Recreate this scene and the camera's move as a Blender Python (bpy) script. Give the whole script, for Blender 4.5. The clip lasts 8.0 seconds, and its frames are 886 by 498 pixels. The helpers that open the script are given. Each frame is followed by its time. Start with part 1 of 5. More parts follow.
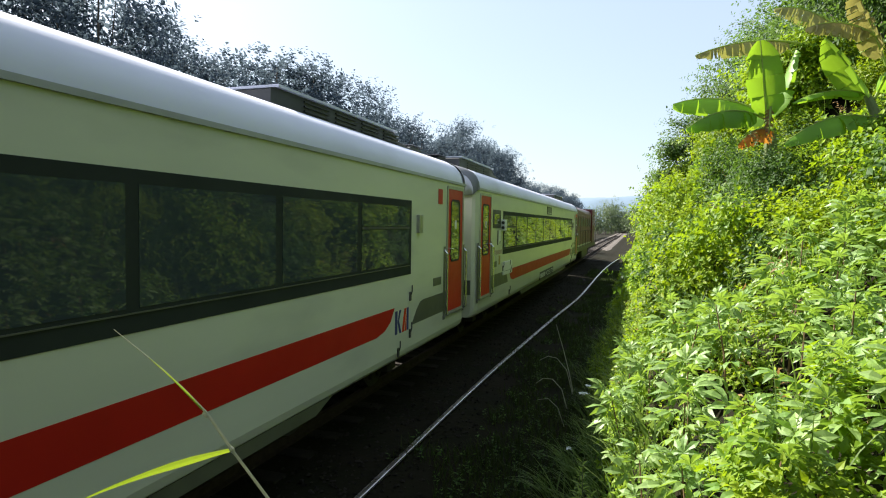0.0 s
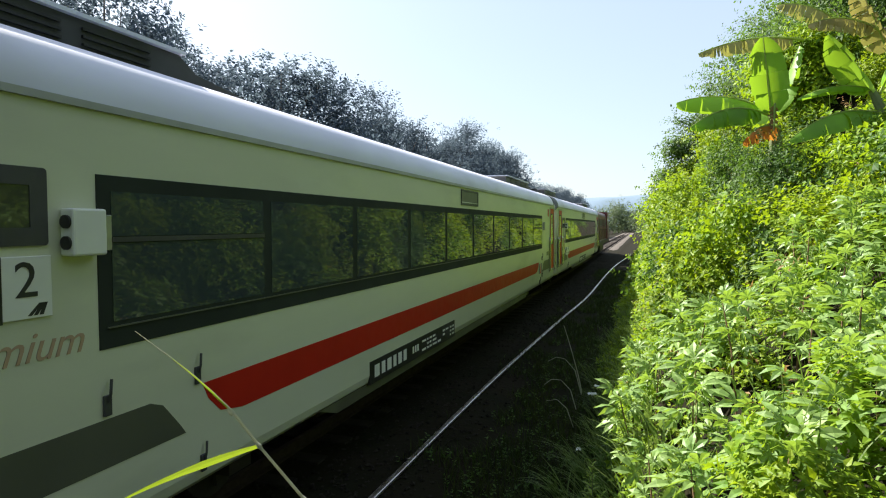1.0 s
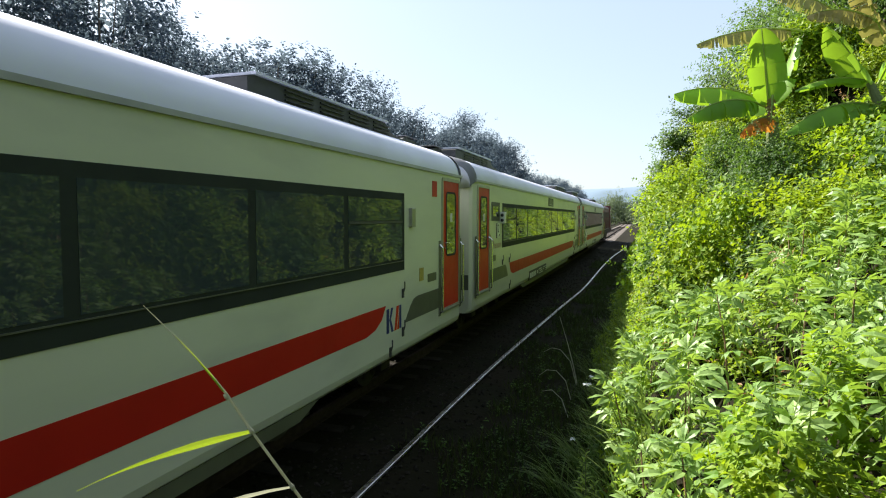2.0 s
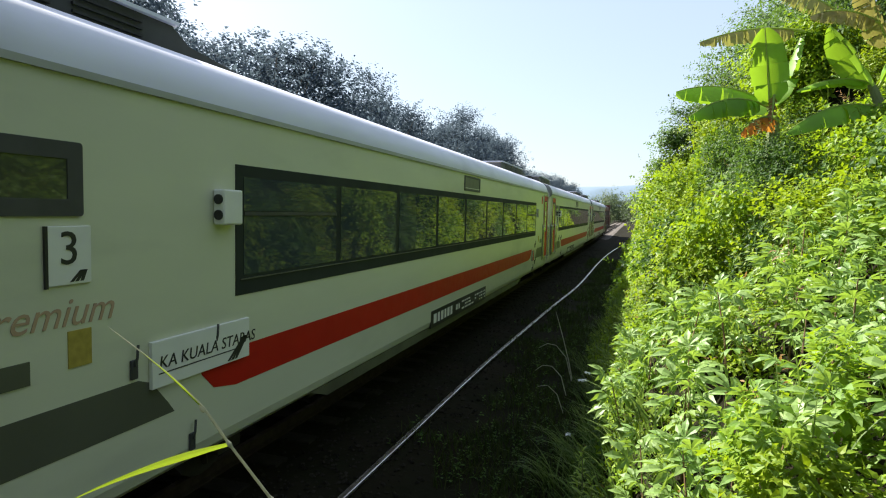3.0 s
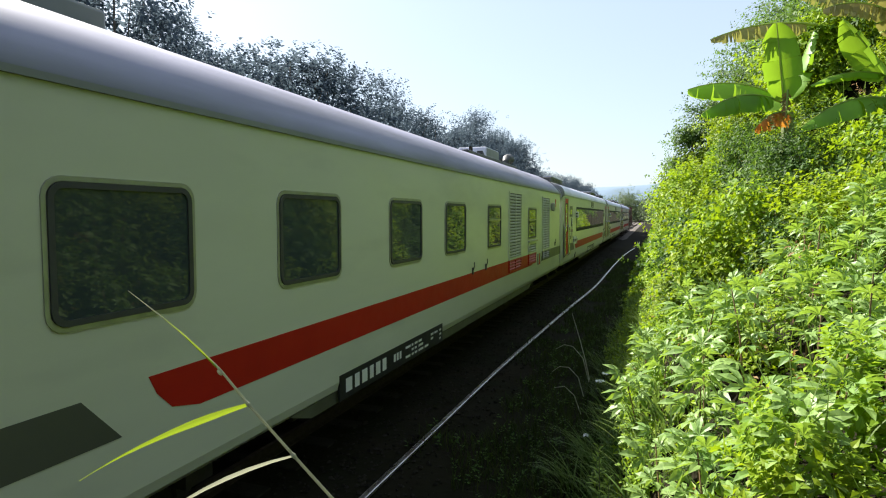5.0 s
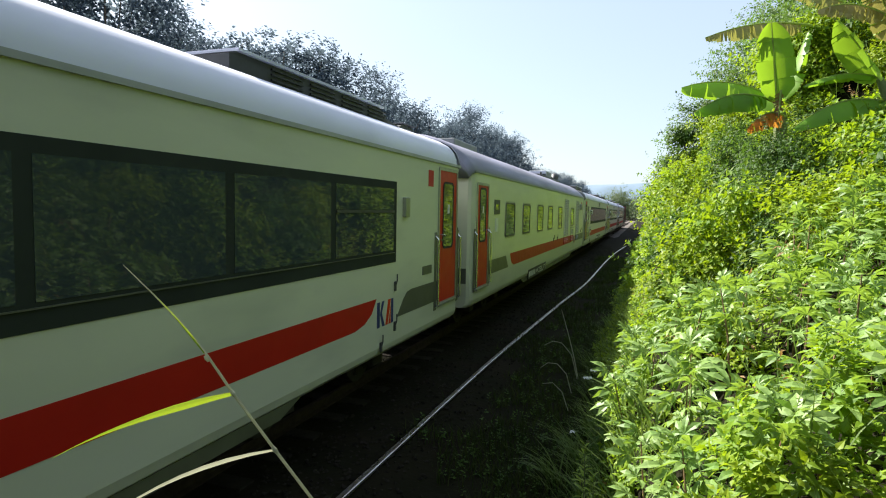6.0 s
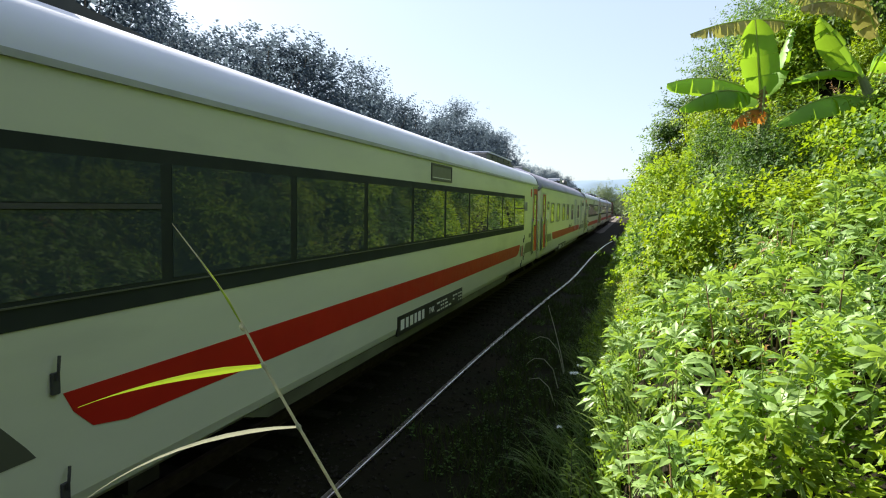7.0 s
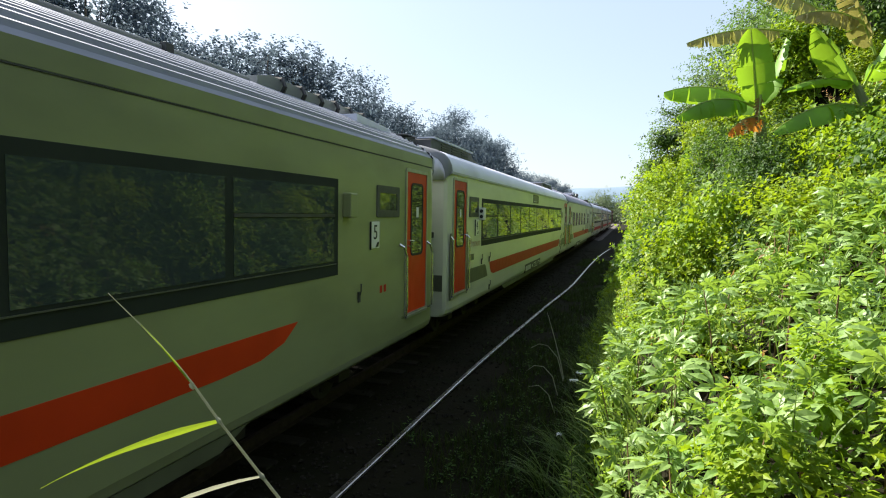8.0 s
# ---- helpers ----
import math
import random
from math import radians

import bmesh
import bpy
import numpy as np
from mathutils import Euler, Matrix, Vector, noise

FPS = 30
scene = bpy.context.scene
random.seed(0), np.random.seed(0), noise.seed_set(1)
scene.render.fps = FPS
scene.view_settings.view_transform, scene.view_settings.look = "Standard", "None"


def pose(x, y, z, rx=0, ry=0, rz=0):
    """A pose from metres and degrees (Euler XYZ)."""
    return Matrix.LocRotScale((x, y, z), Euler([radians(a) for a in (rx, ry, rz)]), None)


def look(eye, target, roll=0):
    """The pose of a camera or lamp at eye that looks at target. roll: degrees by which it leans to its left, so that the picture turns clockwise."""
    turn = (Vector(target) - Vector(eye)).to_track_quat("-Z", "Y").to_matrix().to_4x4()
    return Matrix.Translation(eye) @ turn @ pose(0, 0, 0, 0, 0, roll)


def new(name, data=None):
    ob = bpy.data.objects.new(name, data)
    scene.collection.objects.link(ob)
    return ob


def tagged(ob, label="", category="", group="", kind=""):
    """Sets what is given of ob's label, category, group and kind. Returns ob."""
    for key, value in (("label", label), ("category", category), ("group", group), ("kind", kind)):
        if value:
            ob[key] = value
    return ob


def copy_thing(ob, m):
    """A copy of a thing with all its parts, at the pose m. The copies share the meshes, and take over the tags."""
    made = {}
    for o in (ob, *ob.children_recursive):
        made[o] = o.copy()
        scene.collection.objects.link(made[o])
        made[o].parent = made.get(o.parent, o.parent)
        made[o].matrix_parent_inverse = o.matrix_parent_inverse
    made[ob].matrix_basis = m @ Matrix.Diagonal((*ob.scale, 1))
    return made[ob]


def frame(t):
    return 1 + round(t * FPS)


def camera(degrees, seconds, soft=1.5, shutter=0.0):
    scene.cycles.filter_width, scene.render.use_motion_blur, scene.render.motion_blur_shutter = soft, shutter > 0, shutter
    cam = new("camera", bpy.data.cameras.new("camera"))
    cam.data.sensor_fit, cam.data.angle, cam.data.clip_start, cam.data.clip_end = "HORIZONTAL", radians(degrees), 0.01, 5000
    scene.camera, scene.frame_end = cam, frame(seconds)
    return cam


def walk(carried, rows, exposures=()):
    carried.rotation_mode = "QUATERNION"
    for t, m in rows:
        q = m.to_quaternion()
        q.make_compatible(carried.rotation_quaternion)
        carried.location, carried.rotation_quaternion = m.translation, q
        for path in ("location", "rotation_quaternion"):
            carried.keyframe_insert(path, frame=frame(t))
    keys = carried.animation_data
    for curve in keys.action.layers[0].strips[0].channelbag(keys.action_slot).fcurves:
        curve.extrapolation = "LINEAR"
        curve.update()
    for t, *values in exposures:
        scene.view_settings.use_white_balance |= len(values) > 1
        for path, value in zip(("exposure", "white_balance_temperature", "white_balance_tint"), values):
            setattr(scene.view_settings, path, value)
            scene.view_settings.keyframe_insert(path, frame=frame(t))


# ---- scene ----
cam = camera(74.4, 8.0, soft=1.1)
PATH = [
    (0.0, pose(-0.009, 0.003, 2.468, 87.47, -0.85, 18.24)),
    (0.5, pose(-0.025, -0.010, 2.463, 87.00, -0.96, 18.09)),
    (1.0, pose(0.005, -0.020, 2.473, 87.72, 0.18, 18.85)),
    (1.5, pose(0.013, 0.002, 2.461, 87.55, -0.12, 17.93)),
    (1.7, pose(0.020, -0.007, 2.470, 87.11, 0.13, 18.34)),
    (2.8, pose(-0.008, -0.011, 2.458, 86.42, -1.15, 18.49)),
    (3.0, pose(-0.037, -0.008, 2.449, 86.31, -1.24, 18.14)),
    (3.5, pose(-0.028, -0.004, 2.457, 86.45, -0.70, 19.14)),
    (4.0, pose(0.013, -0.042, 2.464, 87.64, -0.03, 19.73)),
    (4.5, pose(0.034, 0.007, 2.454, 87.37, -0.16, 19.64)),
    (4.7, pose(0.023, -0.024, 2.441, 86.71, 0.29, 19.82)),
    (5.8, pose(-0.003, -0.049, 2.463, 86.52, -1.18, 19.00)),
    (6.0, pose(0.016, 0.009, 2.434, 86.15, -1.08, 18.96)),
    (6.5, pose(-0.005, -0.014, 2.431, 86.31, -1.07, 18.37)),
    (7.0, pose(0.010, 0.028, 2.437, 85.76, -1.01, 17.66)),
    (7.5, pose(0.015, 0.009, 2.445, 86.38, -0.68, 17.80)),
    (8.0, pose(0.011, -0.006, 2.436, 86.54, -0.87, 17.52)),
]
walk(cam, PATH)

# ---- light: a high sun beyond the train, ahead and to its far side, and the open sky ----
SUN_TO = Vector((-0.665, 0.315, 0.68)).normalized()
scene.view_settings.exposure = 1.66
world = bpy.data.worlds.new("sky")
scene.world = world
world.use_nodes = True
wn = world.node_tree.nodes
sky = wn.new("ShaderNodeTexSky")
sky.sky_type = "NISHITA"
sky.sun_disc = False
sky.sun_elevation = math.asin(SUN_TO.z)
sky.sun_rotation = math.atan2(SUN_TO.x, SUN_TO.y)
sky.air_density, sky.dust_density, sky.ozone_density = 1.0, 1.5, 1.5
haze = wn.new("ShaderNodeMix")            # thin even haze over the whole sky
haze.data_type = "RGBA"
haze.inputs[0].default_value = 0.55
haze.inputs[7].default_value = (3.5, 4.0, 4.6, 1.0)
world.node_tree.links.new(sky.outputs[0], haze.inputs[6])
world.node_tree.links.new(haze.outputs[2], wn["Background"].inputs[0])
wn["Background"].inputs[1].default_value = 0.073
sun_data = bpy.data.lights.new("sun", "SUN")
sun_data.energy, sun_data.angle, sun_data.color = 5.0, radians(0.6), (1.0, 0.95, 0.86)
sun = new("sun", sun_data)
sun.matrix_world = look(SUN_TO * 60, (0, 0, 0))


# ---- materials ----
def shader(name, color, rough=0.5, metal=0.0, vary=0.0, scale=6.0, color2=None, bump=0.0, bump_scale=60.0,
           coat=0.0, spec=0.5, stretch=(1, 1, 1), grime=None, grime_scale=1.2, grime_amount=0.5, per="",
           translucent=None):
    """A principled material with a broad and a fine layer of noise, relief, and a hue that differs by piece."""
    m = bpy.data.materials.new(name)
    m.use_nodes = True
    nt = m.node_tree
    n, l = nt.nodes, nt.links
    p = n["Principled BSDF"]
    p.inputs["Roughness"].default_value = rough
    p.inputs["Metallic"].default_value = metal
    p.inputs["Specular IOR Level"].default_value = spec
    p.inputs["Coat Weight"].default_value = coat
    p.inputs["Coat Roughness"].default_value = 0.08
    tc = n.new("ShaderNodeTexCoord")
    mp = n.new("ShaderNodeMapping")
    mp.inputs["Scale"].default_value = stretch
    l.new(tc.outputs["Object"], mp.inputs["Vector"])

    def noise_tex(sc, detail=4.0):
        t = n.new("ShaderNodeTexNoise")
        t.inputs["Scale"].default_value, t.inputs["Detail"].default_value = sc, detail
        l.new(mp.outputs[0], t.inputs["Vector"])
        return t.outputs["Fac"]

    def mix(a, b, fac, kind="MIX"):
        x = n.new("ShaderNodeMix")
        x.data_type, x.blend_type = "RGBA", kind
        for sock, val in ((x.inputs[6], a), (x.inputs[7], b), (x.inputs[0], fac)):
            if isinstance(val, (tuple, float, int)):
                sock.default_value = val
            else:
                l.new(val, sock)
        return x.outputs[2]

    def ramp(src, lo, hi):
        r = n.new("ShaderNodeMapRange")
        r.inputs[1].default_value, r.inputs[2].default_value = lo, hi
        l.new(src, r.inputs[0])
        return r.outputs[0]

    col = (*color, 1.0)
    second = (*(color2 or tuple(c * (1 - vary) for c in color)), 1.0)
    if per:
        if per == "object":
            src = n.new("ShaderNodeObjectInfo").outputs["Random"]
        else:
            src = n.new("ShaderNodeNewGeometry").outputs["Random Per Island"]
        col = mix(col, second, src)
        if vary:
            col = mix(col, tuple(c * 0.55 for c in color) + (1.0,), ramp(noise_tex(scale), 0.5, 0.75))
    elif vary or color2:
        col = mix(col, second, ramp(noise_tex(scale), 0.35, 0.7))
    if grime:
        col = mix(col, (*grime, 1.0), ramp(noise_tex(grime_scale, 8.0), 0.72 - grime_amount * 0.4, 0.9))
    if isinstance(col, tuple):
        p.inputs["Base Color"].default_value = col
    else:
        l.new(col, p.inputs["Base Color"])
    if vary or grime:
        rr = n.new("ShaderNodeMapRange")
        rr.inputs[3].default_value, rr.inputs[4].default_value = max(0.02, rough - 0.08), min(1.0, rough + 0.12)
        l.new(noise_tex(scale * 3), rr.inputs[0])
        l.new(rr.outputs[0], p.inputs["Roughness"])
    if bump:
        b = n.new("ShaderNodeBump")
        b.inputs["Strength"].default_value, b.inputs["Distance"].default_value = bump, 0.02
        l.new(noise_tex(bump_scale), b.inputs["Height"])
        l.new(b.outputs[0], p.inputs["Normal"])
    if translucent:
        tr = n.new("ShaderNodeBsdfTranslucent")
        t2 = mix(col, (*translucent, 1.0), 0.6)
        l.new(t2, tr.inputs[0])
        ms = n.new("ShaderNodeMixShader")
        ms.inputs[0].default_value = 0.38
        l.new(p.outputs[0], ms.inputs[1])
        l.new(tr.outputs[0], ms.inputs[2])
        l.new(ms.outputs[0], n["Material Output"].inputs["Surface"])
    return m


PAINT = dict(bump=0.02, bump_scale=3.0, coat=0.25)
# White paint with the bank's yellow-green bounce light tinted in.
M_WHITE = shader("bounce_tinted_white", (0.61, 0.625, 0.485), 0.32, vary=0.05, scale=1.5, grime=(0.42, 0.43, 0.35), grime_scale=0.9,
                 grime_amount=0.45, stretch=(1, 0.6, 2.2), **PAINT)
M_OLD = shader("old_coach_paint", (0.27, 0.295, 0.15), 0.36, vary=0.12, scale=1.2, grime=(0.13, 0.14, 0.08), grime_scale=0.8,
               grime_amount=0.6, stretch=(1, 0.6, 1.6), **PAINT)
M_SKIRT = shader("skirt_paint", (0.13, 0.14, 0.085), 0.5, vary=0.3, scale=2.0, grime=(0.06, 0.055, 0.04), grime_amount=0.7)
M_RED = shader("red_stripe_paint", (0.46, 0.014, 0.008), 0.45, vary=0.12, scale=2.0, spec=0.22)
M_ORANGE = shader("orange_red_paint", (0.62, 0.045, 0.008), 0.45, vary=0.15, scale=2.0, spec=0.22)
M_DOOR = shader("red_door_paint", (0.55, 0.020, 0.012), 0.42, vary=0.12, scale=3.0, spec=0.25, bump=0.03, bump_scale=5)
M_GREY = shader("grey_stripe_paint", (0.095, 0.10, 0.075), 0.4, vary=0.15, scale=2.0)
# The sky's blue cast is tinted into both of these roof greys.
M_ROOF = shader("roof_light_grey", (0.70, 0.71, 0.84), 0.42, vary=0.12, scale=0.9, grime=(0.34, 0.34, 0.38), grime_scale=0.7,
                grime_amount=0.4, stretch=(2, 0.5, 1), bump=0.05, bump_scale=4)
# Oil-marked roof, its base also lowered to imitate grazing light.
M_ROOF_OILY = shader("oily_skylight_tinted_roof", (0.33, 0.33, 0.44), 0.6, spec=0.25, vary=0.25, scale=0.8, grime=(0.15, 0.15, 0.165), grime_scale=1.1, grime_amount=0.8,
                     stretch=(2.5, 0.35, 1), bump=0.05, bump_scale=4)
M_STEEL_ROOF = shader("ribbed_steel_roof", (0.30, 0.31, 0.38), 0.45, 0.3, vary=0.25, scale=2.0, stretch=(1, 0.4, 1))
M_GUTTER = shader("gutter_paint", (0.40, 0.41, 0.40), 0.4, vary=0.2, scale=2.0)
M_HOOD = shader("hood_dark_grey", (0.20, 0.205, 0.225), 0.55, vary=0.2, scale=2.0, spec=0.2)
M_COVE = shader("eave_grey", (0.24, 0.25, 0.25), 0.45, vary=0.2, scale=2.0)
M_DARK = shader("dark_grille", (0.055, 0.056, 0.058), 0.5, vary=0.3, scale=5.0)
M_BLACK = shader("black_paint", (0.02, 0.02, 0.02), 0.45, vary=0.3, scale=5.0)
M_RUBBER = shader("black_rubber", (0.018, 0.018, 0.018), 0.7, vary=0.3, scale=8.0)
M_IRON = shader("dirty_iron", (0.045, 0.038, 0.032), 0.75, 0.2, vary=0.4, scale=6.0, bump=0.2, bump_scale=30)
M_ALU = shader("brushed_aluminium", (0.42, 0.42, 0.38), 0.38, 0.7, vary=0.2, scale=8.0)
M_CHROME = shader("steel_handle", (0.75, 0.75, 0.72), 0.2, 0.95, vary=0.05)
M_GLASS = shader("dark_tinted_glass", (0.042, 0.056, 0.058), 0.025, spec=0.30, coat=0.0, bump=0.012, bump_scale=2.2)
M_BAND = shader("dark_olive_band", (0.036, 0.044, 0.036), 0.6, vary=0.2, scale=2.0, spec=0.06)
M_SLAT = shader("louvre_paint", (0.40, 0.41, 0.32), 0.5, vary=0.15, scale=3.0, grime=(0.20, 0.19, 0.14), grime_scale=2.0, grime_amount=0.6)
M_GLASS2 = shader("green_grey_glass", (0.060, 0.068, 0.045), 0.03, spec=0.55, bump=0.01, bump_scale=2.5)
M_SIGN = shader("white_sign", (0.74, 0.75, 0.70), 0.45, vary=0.05)
M_INK = shader("black_ink", (0.02, 0.02, 0.02), 0.5)
M_BLUE = shader("navy_letter_shape", (0.02, 0.03, 0.16), 0.4)
M_GOLD = shader("faded_script_paint", (0.44, 0.30, 0.20), 0.45, vary=0.1)
M_YELLOW = shader("yellow_plate", (0.42, 0.33, 0.06), 0.5, vary=0.3, scale=20)
M_LOCO = shader("locomotive_red", (0.115, 0.007, 0.010), 0.45, vary=0.25, scale=2.0, coat=0.2)
M_RAIL = shader("worn_rail_steel", (0.62, 0.60, 0.58), 0.27, 0.85, vary=0.3, scale=12.0, color2=(0.36, 0.30, 0.26), stretch=(1, 0.3, 1))
# Rust taken darker still, to sink the rails into the train's shade.
M_RUST = shader("shade_darkened_rust", (0.05, 0.036, 0.028), 0.8, 0.0, spec=0.12, vary=0.4, scale=10.0, bump=0.1, bump_scale=40)
M_SLEEPER = shader("weathered_sleeper", (0.03, 0.026, 0.022), 0.9, vary=0.4, scale=8.0, bump=0.3, bump_scale=30, spec=0.1)
# Stone tone lowered to deepen the shade beside the train.
M_STONE = shader("shade_darkened_ballast", (0.030, 0.026, 0.020), 0.9, color2=(0.010, 0.009, 0.007), per="island", bump=0.2, bump_scale=40, spec=0.1)
# Lit counterpart of the darkened ballast: sunshine put into the colour.
M_PALE_BALLAST = shader("sunlit_ballast_tone", (0.15, 0.132, 0.12), 0.9, color2=(0.08, 0.07, 0.062), vary=0.4, scale=7.0, bump=0.6, bump_scale=25, spec=0.1)
M_LITTER = shader("white_plastic_scrap", (0.75, 0.76, 0.78), 0.4, vary=0.1)
M_BARK = shader("grey_brown_bark", (0.16, 0.135, 0.11), 0.9, vary=0.45, scale=5.0, stretch=(1, 1, 0.25), bump=0.5, bump_scale=20)
M_STEM = shader("green_stem", (0.16, 0.20, 0.07), 0.6, vary=0.3, scale=9.0)
M_MIDRIB = shader("pale_leaf_rib", (0.30, 0.40, 0.10), 0.5, vary=0.15, scale=9.0, translucent=(0.45, 0.55, 0.05))
M_STEM_RED = shader("reddish_cassava_stem", (0.20, 0.12, 0.06), 0.65, vary=0.3, scale=9.0)


def leaf_mat(name, a, b, glow, rough=0.5, vary=0.25, spec=0.2):
    return shader(name, a, rough, color2=b, vary=vary, scale=0.8, per="island", translucent=glow, spec=spec)


M_CASSAVA = shader("cassava_leaf", (0.16, 0.28, 0.065), 0.45, color2=(0.26, 0.38, 0.11), vary=0.15, scale=3.0, per="object",
                   translucent=(0.34, 0.50, 0.02), spec=0.42)
M_WEED = leaf_mat("broadleaf_weed", (0.08, 0.175, 0.012), (0.23, 0.335, 0.018), (0.44, 0.60, 0.01))
M_VINE = leaf_mat("yellow_green_vine", (0.12, 0.215, 0.010), (0.25, 0.325, 0.02), (0.42, 0.55, 0.01))
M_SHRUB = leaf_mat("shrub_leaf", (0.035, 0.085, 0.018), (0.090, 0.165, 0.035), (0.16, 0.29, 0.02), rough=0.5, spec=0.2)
M_TREE_R = leaf_mat("bank_tree_leaf", (0.042, 0.090, 0.026), (0.105, 0.175, 0.042), (0.17, 0.29, 0.035), rough=0.55, spec=0.22)
# Blue-grey of the air's haze is painted into these leaves.
M_TREE_L = leaf_mat("haze_blue_plantation_leaf", (0.066, 0.092, 0.122), (0.092, 0.124, 0.156), (0.13, 0.175, 0.20), rough=0.85, spec=0.06)
# Aerial haze mixed into the ridge's base colour as blue.
M_HILL = shader("haze_painted_woods", (0.125, 0.185, 0.25), 0.9, vary=0.25, scale=0.05, color2=(0.10, 0.15, 0.20))
# Greyer leaf tone imitates haze in front of the far trees.
M_FAR = leaf_mat("hazed_far_leaf", (0.10, 0.14, 0.08), (0.14, 0.18, 0.10), (0.16, 0.22, 0.08))
# Blade colours lowered to paint the train's shade over the verge.
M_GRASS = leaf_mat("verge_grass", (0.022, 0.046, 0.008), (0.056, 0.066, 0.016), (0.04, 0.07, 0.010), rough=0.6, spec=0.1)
M_REED = leaf_mat("arching_grass", (0.075, 0.145, 0.03), (0.155, 0.215, 0.055), (0.19, 0.29, 0.04))
M_DRY = leaf_mat("dry_brown_leaf", (0.20, 0.12, 0.05), (0.30, 0.19, 0.08), (0.35, 0.2, 0.05))
M_BANANA = shader("banana_leaf", (0.15, 0.31, 0.03), 0.4, color2=(0.23, 0.40, 0.045), vary=0.2, scale=2.0, per="object",
                  translucent=(0.42, 0.66, 0.02), spec=0.35)
M_BANANA_DEAD = shader("dead_banana_leaf", (0.58, 0.28, 0.05), 0.6, color2=(0.44, 0.20, 0.04), vary=0.3, scale=5.0, per="object",
                       translucent=(0.75, 0.32, 0.03))
M_BANANA_TORN = shader("worn_banana_leaf", (0.33, 0.33, 0.11), 0.5, color2=(0.40, 0.32, 0.12), vary=0.35, scale=4.0, per="object",
                       translucent=(0.36, 0.36, 0.06))
M_BLADE = shader("foreground_grass_blade", (0.22, 0.34, 0.03), 0.4, vary=0.15, scale=20, translucent=(0.5, 0.65, 0.03))
M_STALK = shader("pale_grass_stalk", (0.52, 0.52, 0.40), 0.5, vary=0.3, scale=30, translucent=(0.6, 0.6, 0.4))


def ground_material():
    # Near-black soil colour carries the train's shade on the verge.
    m = shader("shade_darkened_soil", (0.015, 0.012, 0.007), 0.95, vary=0.4, scale=1.3, color2=(0.009, 0.010, 0.004), bump=0.6, bump_scale=14, spec=0.08,
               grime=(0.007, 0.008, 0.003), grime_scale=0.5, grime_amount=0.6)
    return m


M_GROUND = ground_material()


# ---- mesh helpers ----
def part(name, bm, material, parent=None, label="", smooth=False):
    me = bpy.data.meshes.new(name)
    bmesh.ops.recalc_face_normals(bm, faces=bm.faces)
    bm.to_mesh(me)
    bm.free()
    me.materials.append(material)
    if smooth:
        for f in me.polygons:
            f.use_smooth = True
    ob = new(name, me)
    if parent is not None:
        ob.parent = parent
    if label:
        ob["label"] = label
    return ob


def raw(name, verts, faces, material, parent=None, label="", smooth=False):
    me = bpy.data.meshes.new(name)
    me.from_pydata(np.asarray(verts).tolist(), [], np.asarray(faces).tolist() if not isinstance(faces, list) else faces)
    me.materials.append(material)
    if smooth:
        me.polygons.foreach_set("use_smooth", [True] * len(me.polygons))
    me.update()
    ob = new(name, me)
    if parent is not None:
        ob.parent = parent
    if label:
        ob["label"] = label
    return ob


def thing(name, label, category, m=None, group="", kind=""):
    ob = new(name)
    ob.empty_display_size = 0.3
    if m is not None:
        ob.matrix_basis = m
    return tagged(ob, label, category, group, kind)


def add_box(bm, x0, x1, y0, y1, z0, z1, bevel=0.0):
    vs = [bm.verts.new((x, y, z)) for x in (x0, x1) for y in (y0, y1) for z in (z0, z1)]
    fs = [bm.faces.new([vs[i] for i in q]) for q in ((0, 1, 3, 2), (4, 6, 7, 5), (0, 4, 5, 1), (2, 3, 7, 6), (0, 2, 6, 4), (1, 5, 7, 3))]
    if bevel:
        es = list({e for f in fs for e in f.edges})
        bmesh.ops.bevel(bm, geom=es, offset=bevel, segments=2, affect="EDGES", profile=0.5)
    return bm


def box(x0, x1, y0, y1, z0, z1, bevel=0.0):
    return add_box(bmesh.new(), x0, x1, y0, y1, z0, z1, bevel)


def side_prism(points, x0, x1, bm=None):
    """A plate on a coach's side: an outline of (y, z) between two depths."""
    bm = bm or bmesh.new()
    a = [bm.verts.new((x0, y, z)) for y, z in points]
    b = [bm.verts.new((x1, y, z)) for y, z in points]
    n = len(points)
    bm.faces.new(a[::-1])
    bm.faces.new(b)
    for i in range(n):
        bm.faces.new((a[i], a[(i + 1) % n], b[(i + 1) % n], b[i]))
    return bm


def round_rect(y0, y1, z0, z1, r, seg=4):
    pts = []
    for cy, cz, a0 in ((y1 - r, z1 - r, 0), (y0 + r, z1 - r, 90), (y0 + r, z0 + r, 180), (y1 - r, z0 + r, 270)):
        for k in range(seg + 1):
            a = radians(a0 + 90 * k / seg)
            pts.append((cy + r * math.cos(a), cz + r * math.sin(a)))
    return pts


def frame_prism(y0, y1, z0, z1, r, w, x0, x1):
    """A rounded frame with an open middle."""
    bm = bmesh.new()
    o, i = round_rect(y0, y1, z0, z1, r), round_rect(y0 + w, y1 - w, z0 + w, z1 - w, max(r - w, 0.006))
    n = len(o)
    rings = [[bm.verts.new((x, *p)) for p in pts] for x, pts in ((x0, o), (x1, o), (x1, i), (x0, i))]
    for a, b in ((0, 1), (1, 2), (2, 3), (3, 0)):
        for k in range(n):
            bm.faces.new((rings[a][k], rings[a][(k + 1) % n], rings[b][(k + 1) % n], rings[b][k]))
    return bm


